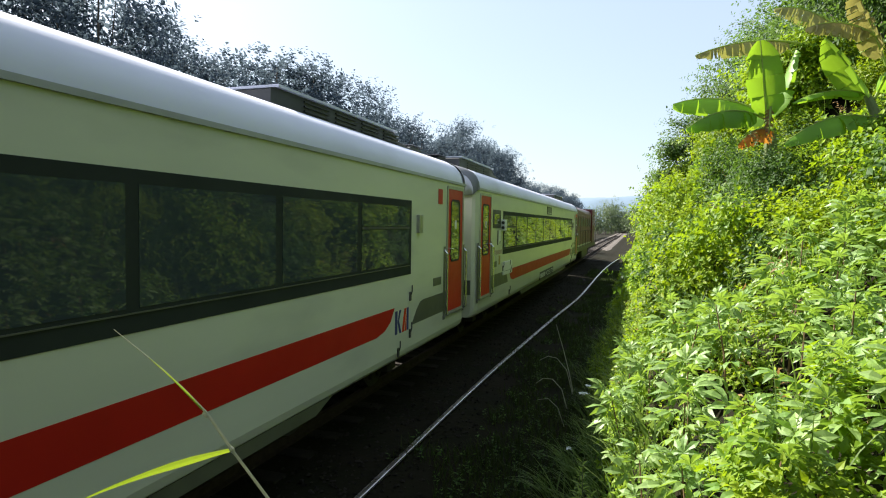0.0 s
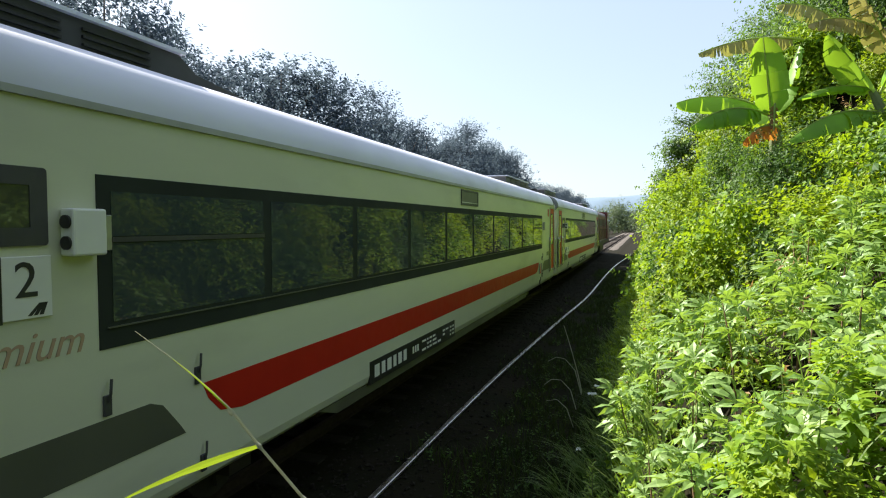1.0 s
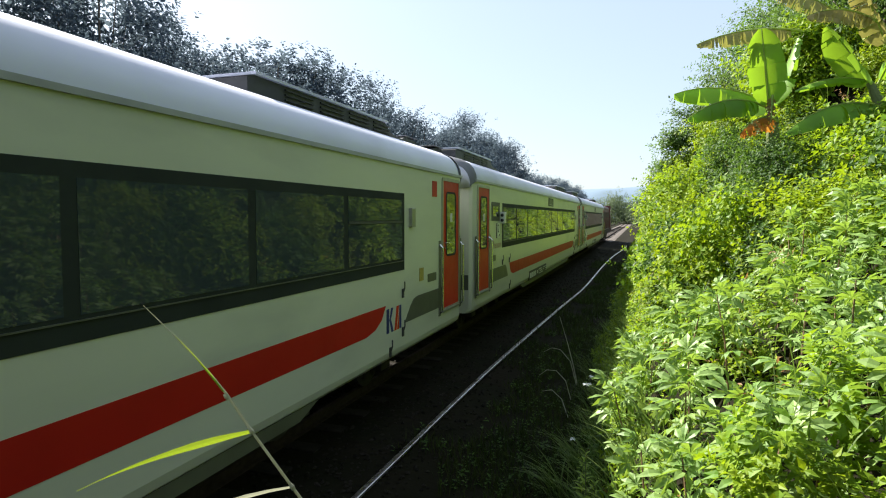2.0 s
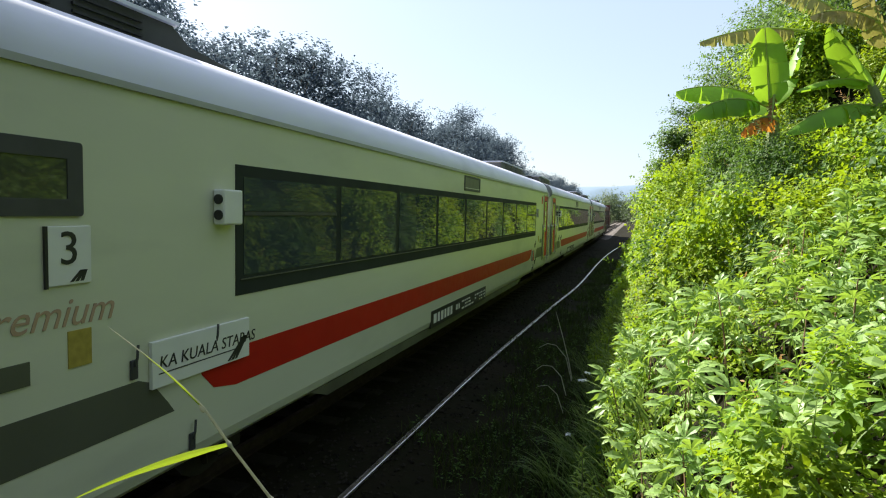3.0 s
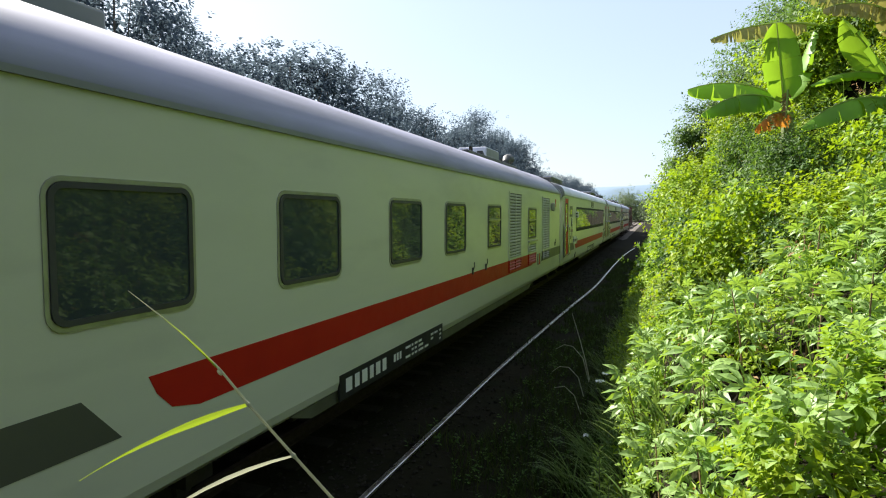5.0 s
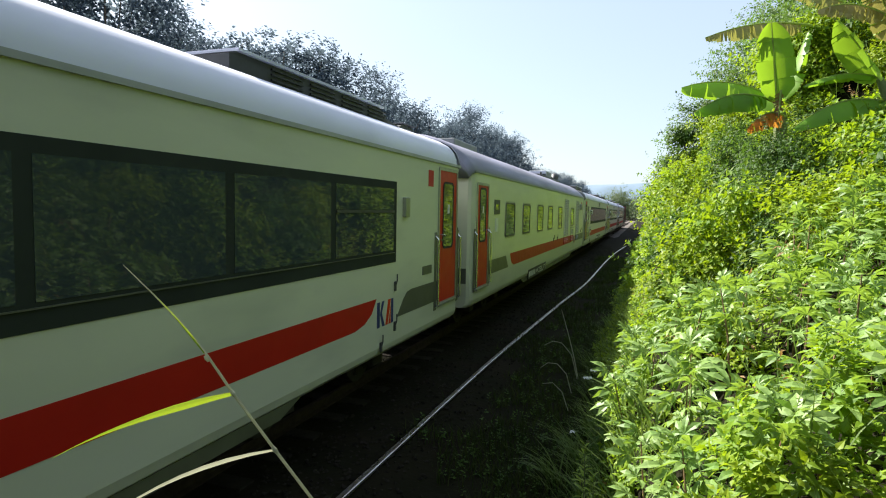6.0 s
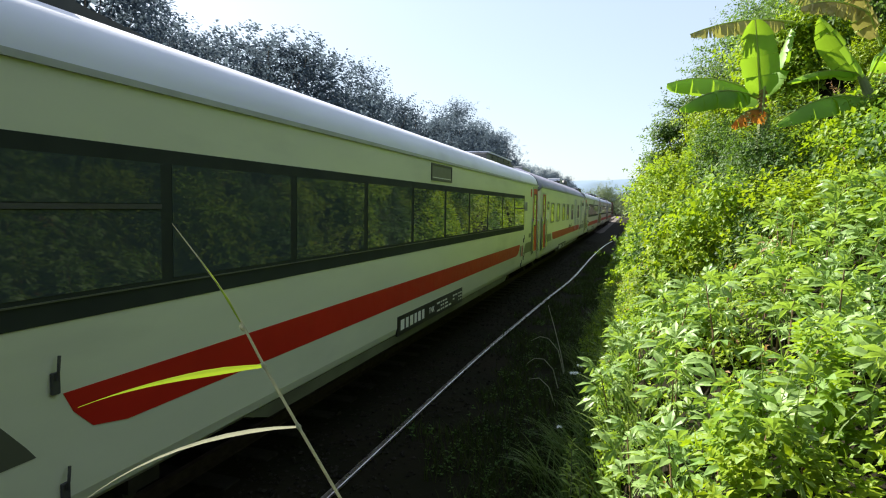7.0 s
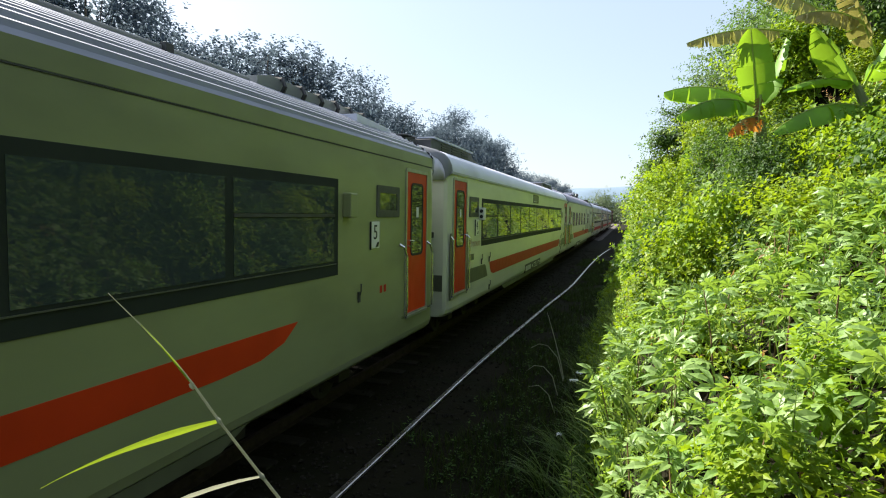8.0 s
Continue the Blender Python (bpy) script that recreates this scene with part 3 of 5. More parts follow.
def louvre(car, y0, y1, z0, z1, columns=2, paint=M_WHITE):
    f = part("louvre", frame_prism(y0, y1, z0, z1, 0.01, 0.035, S, S + 0.022), paint, car, "tall louvred ventilation grille")
    part("backing", box(S - 0.003, S + 0.002, y0 + 0.02, y1 - 0.02, z0 + 0.02, z1 - 0.02), M_BLACK, f)
    wcol = (y1 - y0 - 0.07) / columns
    for c in range(columns):
        a, b = y0 + 0.035 + c * wcol + 0.015, y0 + 0.035 + (c + 1) * wcol - 0.015
        if c:
            part("mullion", box(S, S + 0.024, a - 0.03, a - 0.001, z0 + 0.03, z1 - 0.03), paint, f)
        n = max(3, round((z1 - z0 - 0.08) / 0.068))
        st = (z1 - z0 - 0.08) / n
        me = None
        for k in range(n):
            z = z0 + 0.04 + k * st
            if me is None:
                s0 = part("slat", side_louvre_slat(b - a, st), M_SLAT if paint is M_WHITE else paint, f)
                me = s0.data
            else:
                s0 = new("slat", me)
                s0.parent = f
            s0.matrix_basis = pose(S, a, z)


def side_louvre_slat(w, st):
    bm = bmesh.new()
    prof = [(0.003, st * 0.52), (0.024, 0.003), (0.026, 0.010 + st * 0.28), (0.006, st * 0.80)]
    a = [bm.verts.new((x, 0, z)) for x, z in prof]
    b = [bm.verts.new((x, w, z)) for x, z in prof]
    for k in range(4):
        bm.faces.new((a[k], a[(k + 1) % 4], b[(k + 1) % 4], b[k]))
    bm.faces.new(a[::-1])
    bm.faces.new(b)
    return bm


def framed_window(car, y0, y1, z0, z1, split=0.0, r=0.09, label="square window with rounded corners"):
    f = part("side_window", frame_prism(y0, y1, z0, z1, r, 0.035, S, S + 0.016), M_DARK, car, label)
    part("outer_trim", frame_prism(y0 - 0.03, y1 + 0.03, z0 - 0.03, z1 + 0.03, r + 0.02, 0.028, S, S + 0.008), M_ALU, f)
    if split:
        zs = z0 + (z1 - z0) * split
        part("window_pane", side_prism(round_rect(y0 + 0.03, y1 - 0.03, z0 + 0.03, zs - 0.015, 0.04), S - 0.002, S + 0.006), M_GLASS, f)
        part("window_pane", side_prism(round_rect(y0 + 0.03, y1 - 0.03, zs + 0.015, z1 - 0.03, 0.02), S - 0.002, S + 0.006), M_GLASS, f)
        part("hopper_bar", box(S, S + 0.02, y0 + 0.03, y1 - 0.03, zs - 0.014, zs + 0.014), M_ALU, f)
    else:
        part("window_pane", side_prism(round_rect(y0 + 0.03, y1 - 0.03, z0 + 0.03, z1 - 0.03, max(r - 0.02, 0.03)), S - 0.002, S + 0.006), M_GLASS, f)


def dining_coach(yc):
    half = [(S - 0.01, 3.10), (S + 0.012, 3.17), (1.40, 3.31), (1.25, 3.46), (1.05, 3.60), (0.8, 3.72), (0.55, 3.79), (0.3, 3.83), (0, 3.84)]
    car, body, roof = coach_shell("dining_power_coach", "white dining and generator coach with louvred grilles and square windows", yc, M_WHITE, half, M_ROOF_OILY,
                                  "curved grey roof with oily marks, dim skylight painted in")
    louvre(car, 2.6, 3.82, 1.47, 2.95)
    louvre(car, 2.6, 3.82, 1.20, 1.465, 2, M_RED)
    louvre(car, 6.61, 7.78, 1.44, 2.96)
    louvre(car, 6.61, 7.78, 1.18, 1.435, 2, M_GREY)
    framed_window(car, 4.69, 5.69, 1.86, 2.61, 0.62, 0.05, "half-open sliding window")
    plate("shelf_sill", 4.66, 5.74, 1.76, 1.80, M_ALU, car, 0.05)
    louvre(car, 4.70, 5.70, 1.47, 1.74, 1)
    louvre(car, 4.70, 5.70, 1.20, 1.465, 1, M_RED)
    framed_window(car, 0.92, 1.88, 1.83, 2.62, 0.66, 0.05, "sliding window with an upper hopper")
    for y in (-1.46, -3.4, -5.55, -7.5):
        framed_window(car, y, y + 0.98, 1.86, 2.62)
    side_door(car, -9.80, -9.05, True, 1.0, 2.9)
    part("lamp_housing", box(S, S + 0.11, 8.13, 8.32, 2.56, 2.81, 0.035), M_ALU, car, "dull metal side lamp housing")
    part("lamp_lens", box(S, S + 0.07, 8.325, 8.46, 2.60, 2.79, 0.03), M_SLAT, car, "yellowed lamp lens")
    plate("red_marker", 8.9, 9.08, 2.70, 2.93, M_RED, car, 0.005, label="small red square marker")
    small_window(car, -8.52, -8.06, 2.36, 2.66)
    plate("coach_plate", -8.4, -8.2, 2.0, 2.28, M_SIGN, car, 0.012)
    decal("grey_stripe", [(-9.95, 1.16), (-7.1, 1.16), (-7.35, 1.44), (-9.95, 1.44)], M_GREY, car, "dark grey painted stripe")
    decal("grey_stripe", [(6.45, 1.16), (9.95, 1.16), (9.95, 1.43), (7.8, 1.43), (6.75, 1.40), (6.55, 1.3)], M_GREY, car, "dark grey painted stripe")
    stripe_red(car, -6.9, 5.66, 1.165, 1.46)
    logo_shapes(car, 5.93, 1.10)
    data_panel(car, -4.6, -1.6, 0.60, 0.86)
    for y in (-0.07, 0.77):
        hook(car, y, 1.43)
    hook(car, 8.9, 1.48)
    # roof gear: a dark walkway along the ridge, a hatch, a horn-shaped exhaust and small stubs
    bm = box(0.46, 0.62, 2.5, 7.25, 3.74, 3.86, 0.02)
    add_box(bm, -0.62, -0.46, 2.5, 7.25, 3.74, 3.86)
    part("roof_channel", bm, M_DARK, car, "dark sooty channel on the roof")
    h = part("roof_hatch", box(-0.30, 0.44, 4.60, 5.86, 3.83, 4.15, 0.03), M_ROOF, car, "raised metal hatch box")
    part("hatch_side", box(0.44, 0.452, 4.64, 5.82, 3.86, 4.12), M_COVE, h)
    part("exhaust", tube([(0.45, 6.60, 3.72), (0.45, 6.65, 3.95), (0.45, 6.78, 4.03), (0.45, 6.98, 4.04)], [0.10, 0.10, 0.13, 0.16], 12), M_DARK, car, "sooty curved exhaust horn")
    bm = tube([(0.42, 6.1, 3.80), (0.42, 6.12, 3.98), (0.42, 6.22, 3.98), (0.42, 6.24, 3.80)], 0.022, 6)
    part("roof_stub", side_prism([(6.28, 3.80), (6.28, 3.94), (6.5, 3.82)], 0.35, 0.5), M_DARK, car)
    part("roof_loop", bm, M_DARK, car)
    part("roof_stub", side_prism([(4.05, 3.80), (4.05, 3.99), (4.25, 3.90), (4.4, 3.80)], 0.36, 0.5), M_DARK, car)
    part("roof_box", box(-0.2, 0.30, 3.6, 4.2, 3.82, 3.97, 0.02), M_DARK, car, "low dark roof box")
    part("roof_loop", tube([(0.42, 3.25, 3.80), (0.42, 3.27, 4.0), (0.42, 3.40, 4.0), (0.42, 3.42, 3.80)], 0.025, 6), M_IRON, car)
    part("roof_vent", box(-0.45, 0.45, -8.0, -6.2, 3.79, 3.99, 0.03), M_COVE, car)
    return car


def ribbed_roof_half():
    half = [(S - 0.01, 3.10), (S, 3.27), (1.475, 3.31)]
    x = 1.44
    while x > 0.62:
        z = 3.32 + 0.42 * ((1.44 - x) / 0.84) ** 0.8
        half += [(x, z), (x - 0.006, z + 0.040), (x - 0.040, z + 0.056), (x - 0.050, z + 0.030)]
        x -= 0.098
    half += [(0.5, 3.76), (0, 3.78)]
    return half


def older_coach(yc):
    car, body, roof = coach_shell("older_coach", "grimy olive-tinted older coach with a ribbed steel roof", yc, M_OLD, ribbed_roof_half(), M_STEEL_ROOF,
                                  "ribbed stainless steel roof")
    bm = bmesh.new()
    for sx in (-1, 1):
        a, b = sorted((sx * (S - 0.03), sx * (S + 0.001)))
        add_box(bm, a, b, -9.9, 9.9, 3.14, 3.272)
    part("upper_wall", bm, M_OLD, car)
    window_band(car, -6.9, 6.85, 8, 1.78, 2.78, hoppers=(0, 7))
    side_door(car, 8.83, 9.63, False, 1.04, 3.0, M_ORANGE, strips=False)
    side_door(car, -9.63, -8.83, True, 1.04, 3.0, M_ORANGE, strips=False)
    small_window(car, 7.83, 8.55)
    number_plate(car, 7.66, "5", 2.01, 0.24, 0.32)
    part("junction_box", box(S, S + 0.10, 6.96, 7.12, 2.38, 2.64, 0.012), M_OLD, car, "grimy metal junction box")
    decal("red_stripe", [(-6.0, 1.17), (5.0, 1.17), (5.5, 1.19), (5.85, 1.27), (6.08, 1.42), (-6.0, 1.42)], M_ORANGE, car, "orange-red painted stripe with a curved tip")
    hook(car, 7.35, 1.42)
    for dy in (0.0, 0.12):
        plate("type_label", 7.95 + dy, 8.02 + dy, 1.45, 1.54, M_RED, car, 0.003)
    data_panel(car, -1.7, 1.6, 0.72, 0.95)
    # roof: a low channel along the ridge, a raised unit with bowed cables and a pale hatch
    ch = part("roof_channel", box(-0.62, 0.62, -9.2, 6.6, 3.70, 3.815, 0.02), M_COVE, car, "low grey channel along the roof")
    for k in range(9):
        y = -8.6 + 1.75 * k
        part("clip", box(0.60, 0.66, y, y + 0.10, 3.74, 3.835, 0.01), M_DARK, ch)
    u = part("roof_unit", side_prism([(6.70, 3.66), (6.72, 3.86), (6.95, 3.91), (9.3, 3.86), (9.8, 3.74), (9.8, 3.60)], -0.62, 0.62), M_COVE, car, "dark raised roof unit")
    for k in range(6):
        y = 7.1 + k * 0.42
        z = 3.90 - 0.022 * (y - 6.95)
        part("cable", tube([(0.63, y, 3.66), (0.69, y + 0.03, z - 0.08), (0.64, y + 0.06, z + 0.01), (0.40, y + 0.08, z + 0.04)], 0.028, 6), M_BLACK, u)
    part("lid", side_prism([(6.98, 3.913), (6.98, 3.93), (9.2, 3.883), (9.2, 3.866)], -0.55, 0.55), M_ROOF, u)
    part("roof_hatch", side_prism([(8.3, 3.56), (8.3, 3.71), (9.4, 3.66), (9.45, 3.54)], 0.76, 1.0), M_ROOF, car, "pale metal roof hatch")
    return car


def locomotive(yc):
    """A diesel hood unit: underframe, long hood, cab, walkway rails, bogies and lamps."""
    car = thing("diesel_locomotive", "dark red diesel locomotive with a full-width cab", "locomotive", pose(TRACK_X, yc, 0))
    part("underframe", box(-1.37, 1.37, -7.7, 7.7, 0.95, 1.25, 0.04), M_BLACK, car)
    part("fuel_tank", box(-1.2, 1.2, -2.2, 2.2, 0.35, 0.95, 0.12), M_BLACK, car)
    bm = side_prism([(-7.2, 1.25), (-7.2, 3.3), (-7.0, 3.5), (3.4, 3.5), (3.4, 1.25)], -1.33, 1.33)
    top = [e for e in bm.edges if all(v.co.z > 3.4 for v in e.verts) and abs(e.verts[0].co.x - e.verts[1].co.x) < 0.01]
    bmesh.ops.bevel(bm, geom=top, offset=0.32, segments=4, affect="EDGES", profile=0.5)
    hood = part("hood", bm, M_LOCO, car, "dark red engine hood")
    for k in range(6):
        y = -6.6 + 1.6 * k
        part("engine_door", box(1.33, 1.345, y, y + 1.4, 1.4, 3.0, 0.004), M_LOCO, hood)
        part("vent_grille", box(1.345, 1.353, y + 0.2, y + 1.2, 2.4, 2.9), M_BLACK, hood)
    cab = part("cab", side_prism([(3.4, 1.25), (3.4, 3.62), (5.9, 3.62), (6.2, 3.2), (6.2, 1.25)], -1.40, 1.40), M_LOCO, car, "full-width driver's cab")
    part("cab_window", box(1.40, 1.41, 3.9, 5.5, 2.5, 3.2), M_GLASS, cab)
    part("nose", side_prism([(6.2, 1.25), (6.2, 2.5), (7.3, 2.4), (7.5, 1.25)], -1.2, 1.2), M_LOCO, car)
    part("white_band", box(1.33, 1.352, -7.0, 3.3, 1.27, 1.34), M_ALU, hood)
    part("tail_panel", box(-1.25, 1.25, -7.212, -7.195, 1.3, 3.25), M_BLACK, hood)
    part("tail_window", box(-0.9, 0.9, -7.225, -7.20, 2.75, 3.2), M_GLASS, hood)
    for x in (-0.8, 0.8):
        part("tail_lamp", tube([(x, -7.19, 1.7), (x, -7.26, 1.7)], 0.12, 12), M_SIGN, hood)
    for k in range(3):
        part("radiator_fan", tube([(0, -6 + 2.1 * k, 3.5), (0, -6 + 2.1 * k, 3.68)], [0.62, 0.58], 16), M_DARK, hood)
    part("exhaust_stack", box(-0.3, 0.3, 1.0, 1.7, 3.5, 3.72, 0.02), M_BLACK, hood)
    bm = bmesh.new()
    for y in np.linspace(-7.6, 7.6, 9):
        tube([(1.39, y, 1.2), (1.39, y, 2.15)], 0.014, 6, bm)
    tube([(1.39, -7.6, 2.15), (1.39, 7.6, 2.15)], 0.014, 6, bm)
    part("handrail", bm, M_IRON, car)
    part("coupler", tube([(0, -7.6, 0.78), (0, -8.35, 0.78)], 0.1, 8), M_IRON, car)
    for sy in (-1, 1):
        bogie_group(car, sy * 4.9)
    train.append((car, yc))
    return car


locomotive(FIRST_Y + 10.46 + 8.3)
COACH = "white coach with red stripe, dark windows"
premium_coach("passenger_coach", COACH + ", next to the locomotive", FIRST_Y, "", -7.784, 7.42, 10, -8.77, -8.31, -8.0, (-2.2, 0.96), -6.99, -7.75, True)
premium_coach("passenger_coach", COACH + " and the numeral 2", FIRST_Y - PITCH, "2", -7.784, 7.42, 10, -8.77, -8.31, -8.0, (-4.38, -1.27), -6.99)
premium_coach("passenger_coach", COACH + ", numeral 3, route board", FIRST_Y - 2 * PITCH, "3", -6.53, 7.46, 9, -8.50, -8.01, -6.77, (-2.03, 1.33), -6.95, -7.36)
dining_coach(FIRST_Y - 3 * PITCH)
premium_coach("passenger_coach", COACH + " and the numeral 4", FIRST_Y - 4 * PITCH, "4", -7.784, 7.42, 10, -8.77, -8.31, -8.0, (-2.2, 0.96), -6.99)
older_coach(FIRST_Y - 5 * PITCH)


# ---- the ground: one sheet with a level track bed and a bank that rises on the near side ----
def edge_x(y):
    return -0.62 - 0.20 * min(1.0, max(0.0, (y - 6.0) / 8.0)) + 0.12 * math.sin(y * 0.9) + 0.17 * min(1.0, max(0.0, (6.5 - y) / 3.0)) * min(1.0, max(0.0, y - 1.2))


def smooth(t):
    t = min(1.0, max(0.0, t))
    return t * t * (3 - 2 * t)


def plant_top(x, y):
    """The mean top of the low plants on the bank."""
    s = x - edge_x(y)
    if s <= 0:
        return -0.3
    slope = 0.42 + 0.125 * min(9.0, max(0.0, y - 4.0))
    z = -0.3 + 1.65 * smooth(s / (1.0 + 1.0 * smooth((y - 7.0) / 9.0))) + slope * max(0.0, min(s, 3.6) - 0.9) + 0.35 * max(0.0, s - 3.6)
    if y < 3.0:
        z += 0.75 * smooth((1.9 - y) / 1.2) - 0.35 * (3.0 - max(y, 0.0)) / 3.0
    return z


def lumps(x, y):
    return (noise.noise(Vector((x * 0.9, y * 0.8, 3.1))) * 0.55 + noise.noise(Vector((x * 2.3, y * 2.1, 7.7))) * 0.28)


def ground_z(x, y):
    far = smooth((-x - 6.6) / 2.5)
    bed = -0.16 * (1 - far) - 0.75 * far
    verge = smooth((x + 3.05) / 0.5)
    z = bed * (1 - verge) - (0.205 + 0.095 * smooth((x + 2.35) / 0.7)) * verge
    if x > edge_x(y):
        z = max(z, plant_top(x, y) - 0.45 + 0.25 * lumps(x, y) * smooth((x - edge_x(y)) / 1.0)) if x > edge_x(y) + 0.25 else z
    return z + 0.02 * noise.noise(Vector((x * 3, y * 3, 0)))


def ground():
    xs = np.concatenate([[-900, -400, -150, -70, -40, -25, -15], np.arange(-10, -3, 1.0), np.arange(-3, 4.01, 0.2), [4.5, 5, 6, 8, 11, 15, 25, 40, 70, 150, 400, 900]])
    ys = np.concatenate([[-900, -400, -150, -60, -30, -15, -8], np.arange(-5, 25, 0.4), np.arange(25, 60, 1.5), [60, 65, 72, 80, 95, 120, 160, 220, 300, 450, 700, 1500]])
    verts = [(x, y, ground_z(x, y)) for y in ys for x in xs]
    nx = len(xs)
    faces = [(j * nx + i, j * nx + i + 1, (j + 1) * nx + i + 1, (j + 1) * nx + i) for j in range(len(ys) - 1) for i in range(nx - 1)]
    tagged(raw("ground", verts, faces, M_GROUND, smooth=True), "brown trackside soil darkened for shade, rising into an overgrown bank", "ground", kind="structure")


ground()

RAIL_PROFILE = [(-0.055, -0.135), (0.055, -0.135), (0.055, -0.12), (0.012, -0.105), (0.012, -0.04), (0.032, -0.03), (0.032, -0.004), (0.022, 0), (-0.022, 0), (-0.032, -0.004),
                (-0.032, -0.03), (-0.012, -0.04), (-0.012, -0.105), (-0.055, -0.12)]


def rail_along(points, profile=RAIL_PROFILE):
    bm = bmesh.new()
    rings = []
    for i, (px, py, pz) in enumerate(points):
        a, b = points[max(i - 1, 0)], points[min(i + 1, len(points) - 1)]
        d = Vector((b[0] - a[0], b[1] - a[1], 0)).normalized()
        nrm = Vector((d.y, -d.x, 0))
        rings.append([bm.verts.new(Vector((px, py, pz + z)) + nrm * x) for x, z in profile])
    n = len(profile)
    for a, b in zip(rings, rings[1:]):
        for k in range(n):
            bm.faces.new((a[k], a[(k + 1) % n], b[(k + 1) % n], b[k]))
    bm.faces.new(rings[0][::-1])
    bm.faces.new(rings[-1])
    return bm


def track():
    t = thing("railway_track", "single railway track of worn steel rails on sleepers", "railway track", pose(TRACK_X, 0, 0), kind="structure")
    for sx in (-1, 1):
        part("rail", rail_along([(sx * 0.567, y, 0) for y in (-60, -20, 20, 60, 100, 140, 180, 205)]), M_RUST, t, "worn steel running rail")
    me = None
    for k in range(270):
        y = -8 + 0.62 * k
        if me is None:
            s = part("sleeper", box(-1.0, 1.0, -0.11, 0.11, -0.29, -0.137, 0.01), M_SLEEPER, t)
            me = s.data
        else:
            s = new("sleeper", me)
            s.parent = t
        s.matrix_basis = pose(0, y, 0, 0, 0, random.uniform(-0.6, 0.6))


track()


def sunlit_ballast():
    """A low bed under the far stretch of track, sunlight painted into its stone."""
    rng = random.Random(17)
    bm = bmesh.new()
    rows = []
    for k in range(60):
        y = 56 + 2.6 * k
        rise = smooth(k / 4)
        rows.append([bm.verts.new((TRACK_X + x + rng.uniform(-0.08, 0.08), y, -0.30 + (z + 0.30) * rise + rng.uniform(-0.008, 0.008)))
                     for x, z in ((-2.3, -0.34), (-1.5, -0.15), (-0.75, -0.142), (0.0, -0.145), (0.75, -0.142), (1.5, -0.15), (2.6, -0.34))])
    for p, q in zip(rows, rows[1:]):
        for i in range(6):
            bm.faces.new((p[i], p[i + 1], q[i + 1], q[i]))
    tagged(part("ballast_bed", bm, M_PALE_BALLAST), "ballast bed under the far track, sunlight painted in as pale", "gravel", kind="stuff")


sunlit_ballast()


def loose_rail():
    pts = [(-2.49, 1.5), (-2.47, 3.2), (-2.45, 4.9), (-2.39, 9.5), (-2.27, 13.0), (-2.12, 16.8), (-1.90, 21.6), (-1.84, 27.0), (-1.80, 32.0), (-1.62, 40.0), (-1.32, 46.5), (-1.2, 48.5)]
    fine = []
    for i in range(len(pts) - 1):
        p = [Vector(pts[min(max(i + k, 0), len(pts) - 1)]) for k in (-1, 0, 1, 2)]
        m0 = (p[2] - p[0]) / max((p[2] - p[0]).y, 0.1) * (p[2] - p[1]).y
        m1 = (p[3] - p[1]) / max((p[3] - p[1]).y, 0.1) * (p[2] - p[1]).y
        for k in range(8):
            f = k / 8
            q = p[1] * (2 * f ** 3 - 3 * f * f + 1) + m0 * (f ** 3 - 2 * f * f + f) + p[2] * (3 * f * f - 2 * f ** 3) + m1 * (f ** 3 - f * f)
            fine.append((q.x, q.y, -0.15))
    fine.append((*pts[-1], -0.15))
    ob = thing("loose_rail", "old bent steel rail lying beside the track", "rail")
    part("rail_head", rail_along(fine, RAIL_PROFILE[5:11]), M_RAIL, ob, "head worn bright")
    part("rail_foot", rail_along(fine, RAIL_PROFILE[:5] + RAIL_PROFILE[11:]), M_RUST, ob, "rusty web and foot")


loose_rail()


def far_ridge():
    xs = np.linspace(-420, 380, 70)
    verts, faces = [], []
    for i, x in enumerate(xs):
        h = 29 + 11 * noise.noise(Vector((x * 0.008, 1.3, 0))) + 2.5 * noise.noise(Vector((x * 0.06, 4, 0)))
        for k, (dy, f) in enumerate(((0, 0.0), (25, 0.55), (60, 0.88), (110, 1.0), (190, 0.7), (300, 0.0))):
            verts.append((x, 520 + dy + 20 * noise.noise(Vector((x * 0.02, k, 2))), -1 + h * f + (1.2 * noise.noise(Vector((x * 0.15, k * 3, 7))) if 0 < f else 0)))
    for i in range(len(xs) - 1):
        for k in range(5):
            faces.append((i * 6 + k, (i + 1) * 6 + k, (i + 1) * 6 + k + 1, i * 6 + k + 1))
    tagged(raw("backdrop", verts, faces, M_HILL, smooth=True), "wooded ridge far behind the track, haze painted into its colour", "hill", kind="structure")


far_ridge()


# ---- plants ----
OVATE_V = np.array([(0, 0, 0), (-0.27, 0.38, 0.07), (0, 0.45, -0.01), (0.27, 0.38, 0.07), (0, 1.0, -0.14)])
OVATE_F = np.array([(0, 2, 1), (0, 3, 2), (1, 2, 4), (2, 3, 4)])
LANCE_V = np.array([(0, 0, 0), (-0.14, 0.4, 0.04), (0, 0.45, 0.0), (0.14, 0.4, 0.04), (0, 1.0, -0.2)])
QUAD_V = np.array([(0, 0, 0), (0.30, 0.5, 0.05), (0, 1.0, -0.08), (-0.30, 0.5, 0.05)])
QUAD_F = np.array([(0, 1, 2, 3)])


def unit(a):
    return a / np.maximum(np.linalg.norm(a, axis=1, keepdims=True), 1e-9)


